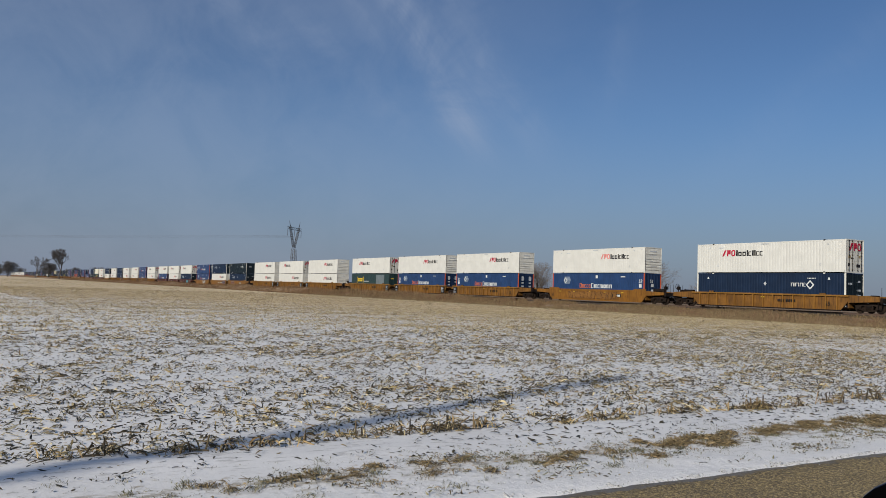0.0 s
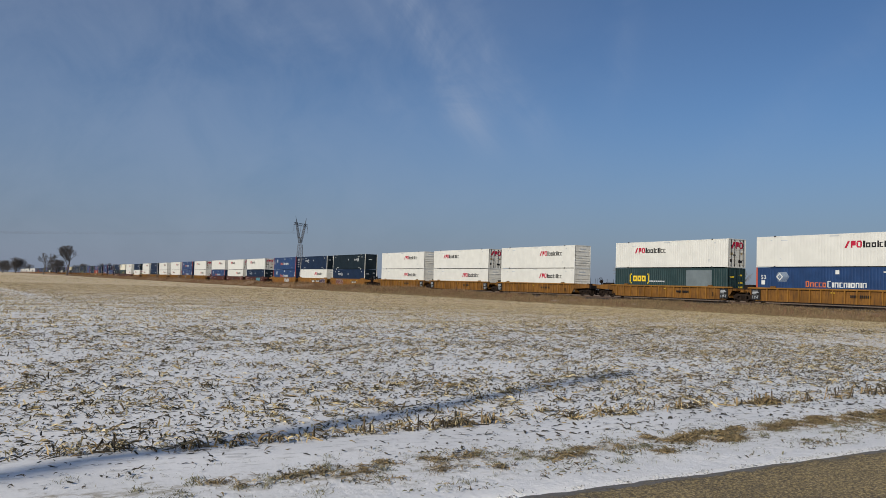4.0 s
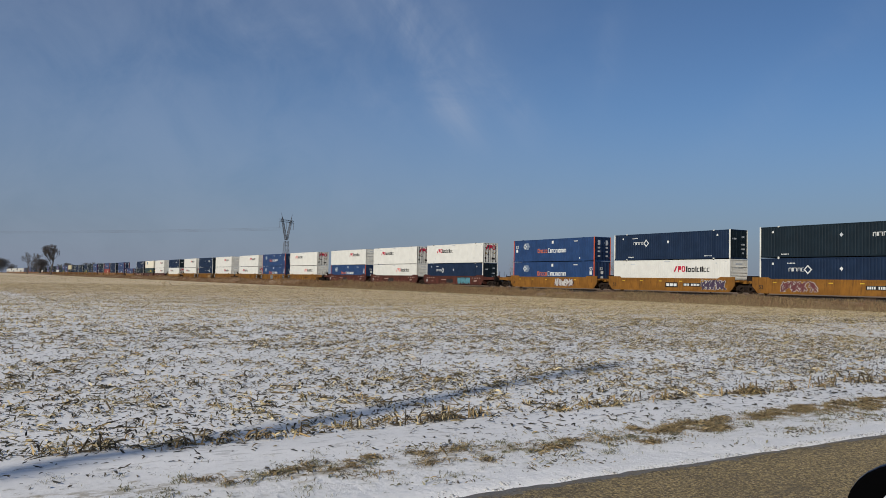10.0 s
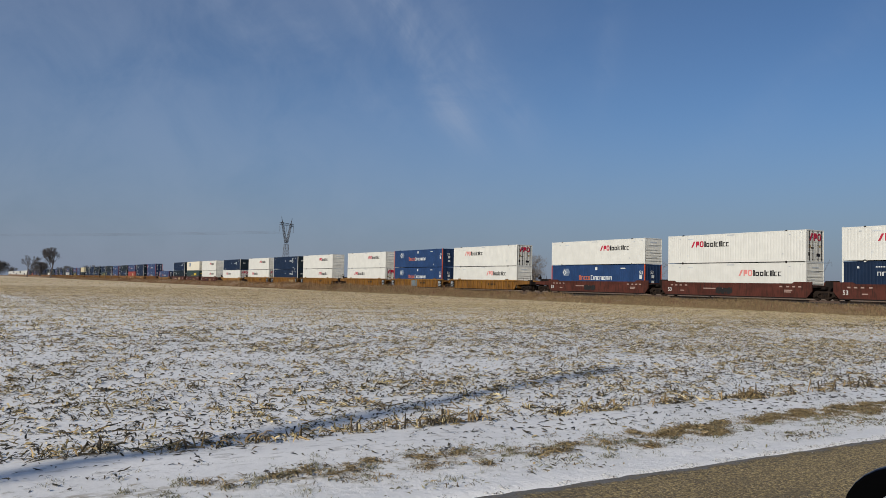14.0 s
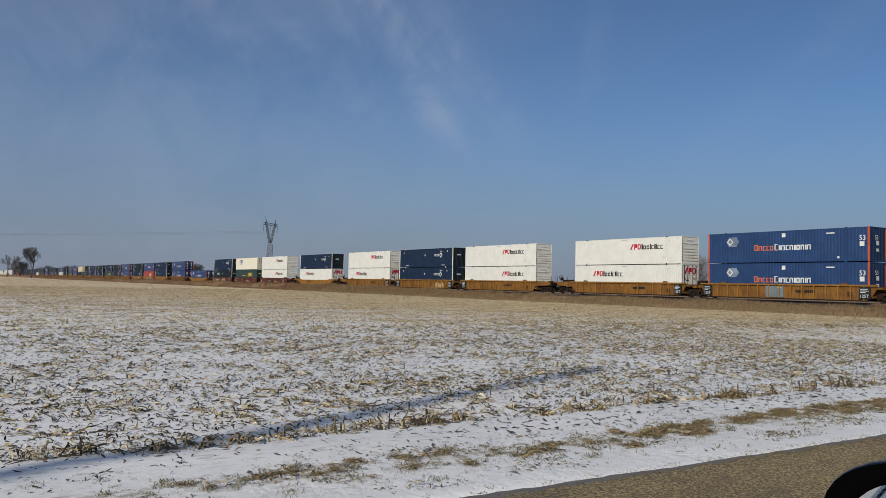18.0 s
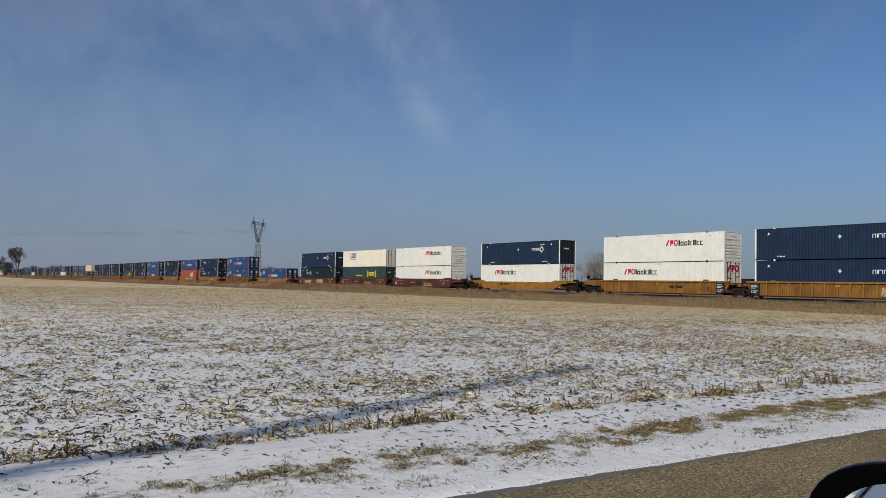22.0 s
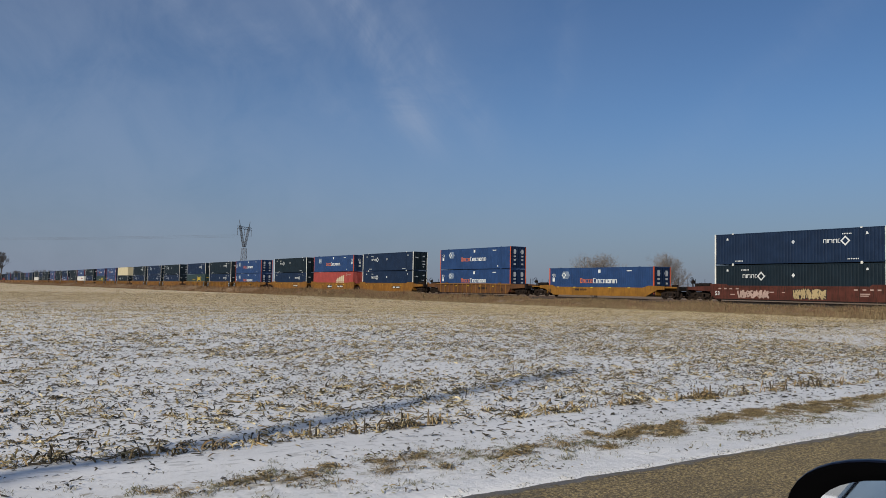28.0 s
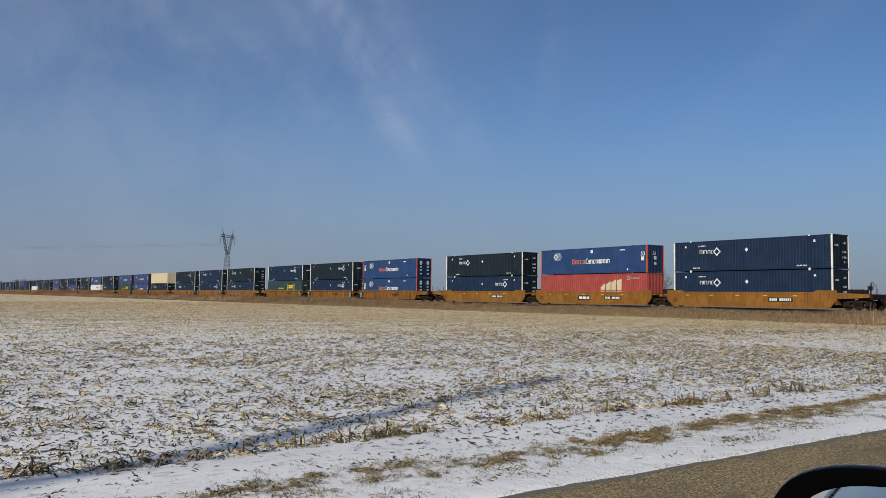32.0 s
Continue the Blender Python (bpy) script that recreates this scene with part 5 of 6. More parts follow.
def block_logo(x, z, h):
    """Three plain forms side by side: a slanted bar, a notched block and a ring."""
    k = h / 0.56
    r = lambda *p: [(x + a * k, z + b * k) for a, b in p]
    out = [r((0, 0), (0.19, 0), (0.48, 0.56), (0.29, 0.56)), r((0.55, 0), (0.68, 0), (0.68, 0.18), (0.95, 0.18), (0.95, 0.56), (0.55, 0.56))]
    o = [(1.01, 0.12), (1.11, 0), (1.37, 0), (1.47, 0.12), (1.47, 0.44), (1.37, 0.56), (1.11, 0.56), (1.01, 0.44)]
    i = [(1.15, 0.16), (1.18, 0.11), (1.30, 0.11), (1.33, 0.16), (1.33, 0.40), (1.30, 0.45), (1.18, 0.45), (1.15, 0.40)]
    return out + [r(o[n], o[(n + 1) % 8], i[(n + 1) % 8], i[n]) for n in range(8)]


def end_shape(bm, pts, x):
    """A flat polygon of (y, z) on an end wall."""
    f = bm.faces.new([bm.verts.new((x, y, z)) for y, z in pts])
    f.normal_update()
    if f.normal.x < 0: f.normal_flip()


TEXT = {}


def letters(text, size, bold=0.012):
    """Flat letters standing in the xz plane, as mesh data."""
    key = (text, size)
    if key not in TEXT:
        cu = bpy.data.curves.new("letters", "FONT")
        cu.body, cu.size, cu.extrude, cu.offset, cu.resolution_u = text, size, 0.002, bold * size, 2
        ob = new("letters", cu)
        dg = bpy.context.evaluated_depsgraph_get()
        me = bpy.data.meshes.new_from_object(ob.evaluated_get(dg))
        bpy.data.objects.remove(ob)
        me.transform(Matrix.Rotation(radians(90), 4, "X"))
        TEXT[key] = me
    return TEXT[key]


def write(text, size, mat, parent, x, y, z, turn=0):
    me = letters(text, size).copy()
    me.materials.clear()
    me.materials.append(mat)
    ob = new("number", me)
    ob.parent = parent
    ob.matrix_basis = pose(x, y, z, 0, 0, turn)
    return ob


LIVERY = {
    "white": ("white", WHITE, WHITE, WHITE_GREY), "navy": ("navy blue", NAVY, POST_WHITE, DARK), "slate": ("dark slate", DARK, POST_WHITE, DARK),
    "blue": ("blue", BLUE, POST_RED, END_BLUE), "green": ("dark green", GREEN, GREEN, GREEN), "ivory": ("ivory", IVORY, IVORY, IVORY),
    "red": ("brick red", BRICK, BRICK, BRICK), "cream": ("plain cream", CREAM, CREAM, CREAM),
}
STYLE = {"white": "red and black lettering bars", "navy": "a white diamond mark", "slate": "a white diamond mark", "blue": "orange and white marks",
         "green": "a yellow block mark", "ivory": "a blue block mark", "red": "a cream fan mark", "cream": "no marks"}


def at(fr):
    """A place along the side, from the share of its length as seen aslant."""
    return -HX + CL * 1.217 * fr / (1 + 0.217 * fr)


def marks(ob, kind, end, where, faded):
    """The painted marks of the near side."""
    if kind == "white":
        x, z = at(0.165 if where == "L" else 0.505), 1.62
        bm = bmesh.new()
        for pts in block_logo(x, z, 0.60): shape(bm, pts)
        part("logo", bm, INK_FADED if faded else INK_RED, ob, "faded red block mark" if faded else "red block mark")
        bm = bmesh.new()
        bar_word(bm, x + 1.66, z, 3.1, 0.58, WORD_LOWER, 0.115)
        part("word_mark", bm, INK_BLACK, ob, "black bars of a word mark")
        bm = bmesh.new()
        for fr, zz, wd in ((0.03, 2.62, 0.06), (0.04, 2.62, 0.06), (0.08, 2.45, 0.2), (0.14, 2.42, 0.7), (0.42, 2.66, 0.9), (0.87, 2.45, 0.2), (0.955, 2.6, 0.06), (0.967, 2.6, 0.06)):
            block(bm, at(fr), zz, wd, 0.09)
        frame_mark(bm, at(0.135), 0.62, 0.16, 0.2, 0.04)
        frame_mark(bm, at(0.82), 0.62, 0.16, 0.2, 0.04)
        part("stencil", bm, INK_GREY, ob, "small grey stencil bars")
    elif kind in ("navy", "slate"):
        x, z = at(0.165 if where == "L" else 0.632), 1.62
        bm = bmesh.new()
        bar_word(bm, x - 0.05, z + 0.05, 1.55, 0.33, WORD_THIN, 0.06)
        diamond(bm, x + 1.86, z + 0.21, 0.42, 0.155)
        part("logo", bm, INK_WHITE, ob, "white bars and open diamond")
        bm = bmesh.new()
        shape(bm, [(at(0.455) - 0.17, 1.9), (at(0.455), 1.71), (at(0.455) + 0.17, 1.9), (at(0.455), 2.09)])
        part("placard", bm, INK_GREY if where == "R" else INK_WHITE, ob, "small diamond placard")
        bm = bmesh.new()
        for fr, zz in ((0.075, 2.38), (0.885, 2.38)):
            shape(bm, [(at(fr) - 0.12, zz - 0.09), (at(fr) + 0.12, zz - 0.09), (at(fr) + 0.06, zz + 0.11), (at(fr) - 0.06, zz + 0.11)])
        for fr, zz, wd in ((0.155 if where == "L" else 0.74, 2.36, 0.85), (0.12, 0.27, 0.85), (0.77, 0.27, 1.0)):
            for k in range(int(wd / 0.14)):
                block(bm, at(fr) + k * 0.14, zz, 0.08, 0.10)
        part("stencil", bm, INK_WHITE, ob, "small white stencil bars")
    elif kind == "blue":
        z = 1.12
        bm = bmesh.new()
        bar_word(bm, at(0.285), z, 2.05, 0.55, WORD_ORANGE, 0.10)
        part("logo", bm, INK_ORANGE, ob, "orange bars of a word mark")
        bm = bmesh.new()
        bar_word(bm, at(0.285) + 2.12, z, 3.65, 0.57, WORD_WHITE, 0.10)
        part("word_mark", bm, INK_WHITE, ob, "white bars of a word mark")
        bm = bmesh.new()
        x, zz = at(0.135), 2.02
        for i in range(9):
            q = (i - 4) / 4
            a, b = 0.40 - 0.22 * abs(q), 1.02 - 0.28 * abs(q)
            block(bm, x - a, zz + q * 0.40 - 0.03, a + b, 0.062)
        part("emblem", bm, INK_MIST, ob, "pale grey emblem of fine lines")
        bm = bmesh.new()
        diamond(bm, x, zz, 0.36, 0.13, -HY - 0.010)
        part("emblem_diamond", bm, INK_WHITE, ob, "white open diamond on the emblem")
        bm = bmesh.new()
        block(bm, at(0.455), 2.28, 0.36, 0.36)
        b = 0.028 if end == "D" else 0.935
        block(bm, at(b) + 0.05, 1.28, 0.40, 0.40)
        block(bm, at(0.73), 2.42, 0.75, 0.1)
        block(bm, at(0.80), 0.3, 0.18, 0.18)
        part("stencil", bm, INK_WHITE, ob, "white squares and stencil bars")
        write("53", 0.58, INK_WHITE, ob, at(b), -HY - 0.006, 1.78)
    elif kind == "green":
        x, z = at(0.155 if where == "L" else 0.58), 1.40
        bm = bmesh.new()
        for dx in (-0.55, 2.35):
            block(bm, x + dx, z - 0.25, 0.14, 1.1)
        for dx, zz in ((-0.55, -0.25), (-0.55, 0.74), (2.17, -0.25), (2.17, 0.74)):
            block(bm, x + dx, z + zz, 0.32, 0.12)
        for i in range(3):
            frame_mark(bm, x + i * 0.68, z, 0.58, 0.62, 0.18)
        part("logo", bm, INK_YELLOW, ob, "yellow bracketed block mark")
        if where == "L":
            bm = bmesh.new()
            block(bm, at(0.62), 0.3, 3.4, 2.35)
            part("repaint_patch", bm, PATCH, ob, "grey repainted patch")
        bm = bmesh.new()
        for k in range(9): block(bm, at(0.29) + k * 0.27, 1.35, 0.2, 0.15)
        part("stencil", bm, INK_YELLOW if where == "R" else INK_GREY, ob)
    elif kind == "ivory":
        bm = bmesh.new()
        bar_word(bm, at(0.155), 1.6, 2.35, 0.85, [("e", 1.0, 1.0), ("o", 1.0, 1.0), ("n", 1.0, 1.0)], 0.24)
        for k in range(10): block(bm, at(0.16) + k * 0.21, 1.34, 0.15, 0.12)
        part("logo", bm, INK_BLUE, ob, "dark blue block mark")
    elif kind == "red":
        bm = bmesh.new()
        x, z = at(0.55), 0.95
        for i, (a, b) in enumerate(((0.25, 0.75), (0.55, 0.95), (0.8, 1.1), (1.0, 1.15))):
            shape(bm, [(x + i * 0.78, z + 0.2), (x + i * 0.78 + 0.66, z + 0.2), (x + i * 0.78 + 0.66, z + 0.2 + b), (x + i * 0.78, z + 0.2 + a)])
            shape(bm, [(x + i * 0.78, z - 0.5), (x + i * 0.78 + 0.66, z - 0.5), (x + i * 0.78 + 0.66, z + 0.1), (x + i * 0.78, z + 0.1)])
        part("logo", bm, CREAM, ob, "cream fan-shaped mark")
        bm = bmesh.new()
        for k in range(6): block(bm, at(0.84) + k * 0.2, 2.3, 0.14, 0.14)
        frame_mark(bm, at(0.80), 2.2, 0.4, 0.35, 0.07)
        part("stencil", bm, INK_PINK, ob)


def end_wall(ob, kind, end, wall):
    """The wall that faces down the line: a pair of doors with their gear, or the plain front."""
    x = HX - 0.03
    if end == "D":
        for s in (-1, 1):
            a, b = sorted((s * 0.02, s * (HY - 0.15)))
            d = part("door", pressed(x, 1, a, b, [(0.14, 0), (0.26, 0), (0.28, 0.012), (0.92, 0.012), (0.94, 0), (1.0, 0), (1.02, 0.012), (1.66, 0.012), (1.68, 0), (1.74, 0), (1.76, 0.012), (CH - 0.25, 0.012), (CH - 0.23, 0), (CH - 0.10, 0)]), wall, ob, "ribbed container door leaf")
            for k in (0.28, 0.78):
                bm = tube(bmesh.new(), (x + 0.045, s * (0.1 + k), 0.1), (x + 0.045, s * (0.1 + k), CH - 0.06), 0.022, sides=6)
                for z in (0.2, 0.75, 1.5, 2.2, CH - 0.2):
                    box(bm, x, x + 0.065, s * (0.1 + k) - 0.05, s * (0.1 + k) + 0.05, z, z + 0.05)
                bar = STEEL if kind in ("white", "ivory", "cream") else wall
                part("locking_bar", bm, bar, d, "vertical steel locking bar")
        bm = bmesh.new()
        X = x + 0.016
        if kind == "white":
            for pts in block_logo(-0.92, 1.92, 0.66): end_shape(bm, pts, X + 0.035)
            part("door_mark", bm, INK_RED, ob, "red block mark on the doors")
            part("hazard_label", boxes((X, X + 0.006, -0.95, -0.62, 1.25, 1.5), (X, X + 0.006, 0.55, 0.8, 1.3, 1.52)), INK_SAND, ob, "small yellowed hazard labels")
            bm = boxes((X, X + 0.006, -1.0, -0.75, 0.55, 0.85), (X, X + 0.006, 0.2, 0.75, 0.5, 0.75), (X, X + 0.006, -0.6, -0.2, 1.2, 1.32))
            part("data_plate", bm, INK_BLACK, ob, "small dark data plates")
        elif kind == "blue":
            for s in (-1, 1):
                c = s * 0.6
                vs = [bm.verts.new((X + 0.004, c + a, 2.2 + b)) for a, b in ((-0.32, 0), (-0.16, -0.3), (0.16, -0.3), (0.32, 0), (0.16, 0.3), (-0.16, 0.3))]
                bm.faces.new(vs)
                bmesh.ops.recalc_face_normals(bm, faces=bm.faces[:])
                for z in (0.5, 1.05, 1.5): box(bm, X, X + 0.006, c - 0.2, c + 0.22, z, z + 0.2)
            part("door_mark", bm, INK_GREY, ob, "grey hexagons on the doors")
        else:
            for z, a, b in ((1.9, -0.95, -0.35), (2.1, 0.35, 0.8), (1.35, 0.3, 0.9), (0.9, 0.3, 0.9), (0.5, 0.4, 0.7)):
                box(bm, X, X + 0.006, a, b, z, z + 0.16)
            part("door_mark", bm, INK_GREY if kind != "green" else INK_YELLOW, ob, "small stencil bars on the doors")
    else:
        if kind == "white":
            part("end_wall", ribbed_end(HX, 1, [(0.35 + 0.30 * i, 0.14) for i in range(5)] + [(2.12, 0.06)]), WHITE_GREY, ob, "white end wall with pressed ribs")
            X = HX - 0.018
            part("end_mark", boxes((X, X + 0.004, -0.5, 0.5, 2.36, 2.50), (X, X + 0.004, -0.7, 0.6, 2.0, 2.05), (X + 0.032, X + 0.036, -0.6, -0.1, 1.30, 1.36),
                                    (X + 0.032, X + 0.036, -0.35, 0.55, 0.76, 0.80)), INK_GREY, ob, "faint stencil bars")
        else:
            part("end_wall", corrugated(-HY + 0.15, HY - 0.15, 0.12, CH - 0.1, HX - 0.02, 1, 0.24, 0.035, across=True), wall, ob, "corrugated end wall")
            X = HX - 0.012
            if kind == "blue":
                write("53", 0.5, INK_WHITE, ob, X, -0.45, 1.85, 90)
                part("end_mark", boxes((X, X + 0.004, -0.28, 0.12, 1.38, 1.75), (X, X + 0.004, -0.28, 0.12, 0.85, 1.1)), INK_WHITE, ob)
            elif kind in ("navy", "slate"):
                part("end_mark", boxes((X, X + 0.004, -0.55, 0.15, 1.78, 1.95)), INK_WHITE, ob, "white bars of a mark")


def make_container(kind, end, where, faded=False, full=True):
    colour, side, post, wall = LIVERY[kind]
    lab = f"{colour} steel freight container with {STYLE[kind]}"
    ob = thing("shipping_container", lab, "container", "containers on the train")
    ridge = 0.026 if kind in ("navy", "slate", "red", "green") else (0.007 if kind == "white" and end == "F" else 0.013)
    pitch = 0.30 if full else 0.9
    part("side_panel", corrugated(-HX + 0.14, HX - 0.14, 0.16, CH - 0.10, -HY, -1, pitch, ridge), side, ob)
    part("side_panel", corrugated(-HX + 0.14, HX - 0.14, 0.16, CH - 0.10, HY, 1, 0.9, ridge), side, ob)
    part("roof", boxes((-HX + 0.02, HX - 0.02, -HY + 0.03, HY - 0.03, CH - 0.06, CH - 0.02)), side, ob)
    part("floor", boxes((-HX + 0.02, HX - 0.02, -HY + 0.03, HY - 0.03, 0.05, 0.14)), STEEL, ob)
    part("end_wall", boxes((-HX + 0.01, -HX + 0.05, -HY + 0.12, HY - 0.12, 0.12, CH - 0.08)), wall, ob)
    for s in (-1, 1):
        a, b = sorted((s * (HY - 0.07), s * (HY + 0.002)))
        part("top_rail", boxes((-HX + 0.12, HX - 0.12, a, b, CH - 0.11, CH - 0.025)), side, ob)
        part("bottom_rail", boxes((-HX + 0.12, HX - 0.12, a, b, 0.045, 0.17)), side, ob)
        for e in (-1, 1):
            c, d = sorted((e * (HX - 0.16), e * HX))
            part("corner_post", rounded(c, d, a, b, 0.0, CH, 0.015) if full else boxes((c, d, a, b, 0, CH)), post, ob)
            if not full: continue
            if s < 0:
                m = e * 6.05
                part("lift_post", boxes((m - 0.13, m + 0.13, a + 0.01, b + 0.002 * s - 0.003, 0.16, CH - 0.1)), side, ob)
                cast = STEEL if kind in ("white", "ivory", "cream") else post
                part("lift_casting", rounded(m - 0.09, m + 0.09, -HY - 0.012, -HY + 0.14, CH - 0.09, CH + 0.025, 0.012), cast if kind != "blue" else side, ob)
                part("lift_casting", rounded(m - 0.09, m + 0.09, -HY - 0.012, -HY + 0.14, -0.01, 0.11, 0.012), cast if kind != "blue" else side, ob)
    d = 0.0 if kind in ("white", "cream", "ivory") else 0.005
    part("end_header", boxes((HX - 0.04, HX - d, -HY + 0.1, HY - 0.1, CH - 0.1, CH - d)), side, ob)
    part("end_sill", boxes((HX - 0.04, HX - d, -HY + 0.1, HY - 0.1, d, 0.14)), side, ob)
    if not full:
        part("end_wall", boxes((HX - 0.06, HX - 0.03, -HY + 0.12, HY - 0.12, 0.12, CH - 0.08)), wall, ob)
        return ob
    end_wall(ob, kind, end, wall)
    marks(ob, kind, end, where, faded)
    return ob


# ---- well cars ----
WELL_Y, WELL_TOP = 1.40, 1.50


def wheel_mesh():
    bm = bmesh.new()
    for r, y0, y1 in ((0.455, -0.02, 0.02), (0.42, -0.07, 0.06), (0.16, -0.10, 0.10)):
        tube(bm, (0, y0, 0), (0, y1, 0), r, r, 18)
    return mesh_of("wheel", bm, TRUCK)


def frame_mesh():
    """Cast truck side frame with its spring nest."""
    bm = bmesh.new()
    for e in (-1, 1):
        turn = lambda pts: pts if e > 0 else [(-a, b) for a, b in pts][::-1]
        plate(turn([(0.30, 0.66), (0.72, 0.58), (1.16, 0.50), (1.20, 0.64), (0.74, 0.74), (0.30, 0.82)]), -0.07, 0.07, bm)
        plate(turn([(0.30, 0.14), (0.40, 0.14), (0.86, 0.36), (0.80, 0.46), (0.30, 0.25)]), -0.07, 0.07, bm)
        plate(turn([(0.26, 0.22), (0.36, 0.22), (0.36, 0.70), (0.26, 0.70)]), -0.08, 0.08, bm)
        plate(turn([(0.70, 0.30), (1.06, 0.30), (1.12, 0.60), (0.64, 0.60)]), -0.09, 0.09, bm)
        tube(bm, (e * 0.88, -0.15, 0.45), (e * 0.88, 0.15, 0.45), 0.13, 0.13, 10)
    plate([(-0.30, 0.66), (0.30, 0.66), (0.30, 0.82), (-0.30, 0.82)], -0.07, 0.07, bm)
    plate([(-0.30, 0.14), (0.30, 0.14), (0.30, 0.24), (-0.30, 0.24)], -0.07, 0.07, bm)
    for x in (-0.16, 0, 0.16):
        for z in (0.26, 0.34, 0.42): tube(bm, (x, 0, z), (x, 0, z + 0.055), 0.07, 0.07, 8)
    return mesh_of("side_frame", bm, TRUCK)


WHEEL, FRAME = wheel_mesh(), frame_mesh()


def truck(car, x):
    bm = boxes((x - 0.2, x + 0.2, -1.05, 1.05, 0.50, 0.82), (x - 0.3, x + 0.3, -0.35, 0.35, 0.8, 1.0))
    for e in (-0.88, 0.88): tube(bm, (x + e, -0.98, 0.43), (x + e, 0.98, 0.43), 0.08, 0.08, 8)
    t = part("truck", bm, STEEL, car, "grimy four-wheel truck")
    for s in (-1, 1):
        f = new("side_frame", FRAME); f.parent = t; f.matrix_basis = pose(x, s * 1.0, 0)
        for e in (-0.88, 0.88):
            q = new("wheel", WHEEL); q.parent = t; q.matrix_basis = pose(x + e, s * 0.78, 0.43)


CAR_LOOK = {"ribbed": ("ochre-yellow ribbed", OCHRE), "worn": ("weathered ochre ribbed", OCHRE_OLD), "rusty": ("rusty brown ribbed", RUSTY),
            "smooth": ("ochre-yellow smooth-sided", OCHRE_WARM), "brown": ("oxide-brown smooth-sided", OXIDE), "low": ("ochre-yellow low-sided", OCHRE_CLEAN)}


def tag_shapes(seed, w, h, n):
    """Sprayed scrawl without letters: leaning bent strokes, each thin fill over a wider outline."""
    r = random.Random(seed)
    out, fill = bmesh.new(), bmesh.new()
    order = 0
    for i in range(n):
        cx = (i + 0.5) * w / n
        for k in range(6):
            pts = [(cx + r.uniform(-0.55, 0.55) * w / n, h * q + r.uniform(-0.1, 0.1) * h) for q in ((0.1, 0.5, 0.9) if k % 3 else (0.3, 0.75, 0.45))]
            for (ax, az_), (bx, bz) in zip(pts, pts[1:]):
                d = Vector((bx - ax, bz - az_)).normalized()
                o = Vector((-d.y, d.x))
                order += 1
                for bm, half, more, lay in ((out, r.uniform(0.11, 0.15), 0.05, 0.0), (fill, r.uniform(0.05, 0.09), 0.0, 0.024)):
                    a, b = Vector((ax, az_)) - d * more, Vector((bx, bz)) + d * more
                    ring = [a - o * half, b - o * half * 0.8, b + o * half * 0.8, a + o * half]
                    shape(bm, [(p.x, min(max(p.y, 0.0), h)) for p in ring], -0.0002 * order - lay, 0.001)
    return out, fill


def graffiti(car, x, z, w, h, n, seed, line, fill, label):
    a, b = tag_shapes(seed, w, h, n)
    y = -WELL_Y - 0.075
    for bm, m, nm in ((a, line, "graffiti_outline"), (b, fill, "graffiti_fill")):
        p = part(nm, bm, m, car, label)
        p.matrix_basis = pose(x, y, z)


def car_side(kind, s, left, right):
    """One long side of the well, as plate outline x/z; left/right: 'i' inner joint, 'o' coupler end."""
    el, er = (8.75 if left == "i" else 8.45), (8.75 if right == "i" else 8.45)
    top, bot = WELL_TOP, 0.17
    if kind in ("ribbed", "worn", "rusty"):
        pts = [(-el + 0.75, bot), (er - 0.75, bot), (er - 0.15, 0.85), (er, 1.12), (er, top), (-el, top), (-el, 1.12), (-el + 0.15, 0.85)]
    elif kind == "low":
        bot = 0.28
        pts = [(-el + 1.3, bot), (er - 1.3, bot), (er + 0.2, 0.95), (er + 1.1, 1.0), (er + 1.1, 1.32), (er - 1.0, 1.40), (er - 1.7, 1.18), (-el + 1.7, 1.18), (-el + 1.0, 1.40), (-el - 1.1, 1.32), (-el - 1.1, 1.0), (-el - 0.2, 0.95)]
    else:
        pts = [(-el + 0.55, bot), (er - 0.55, bot), (er, 0.78), (er, top + 0.12), (er - 1.75, top + 0.12), (er - 2.0, top - 0.03), (-el + 2.0, top - 0.03), (-el + 1.75, top + 0.12), (-el, top + 0.12), (-el, 0.78)]
    y0, y1 = sorted((s * WELL_Y, s * (WELL_Y + 0.07)))
    bm = plate(pts, y0, y1)
    bmesh.ops.recalc_face_normals(bm, faces=bm.faces[:])
    return bm, el, er


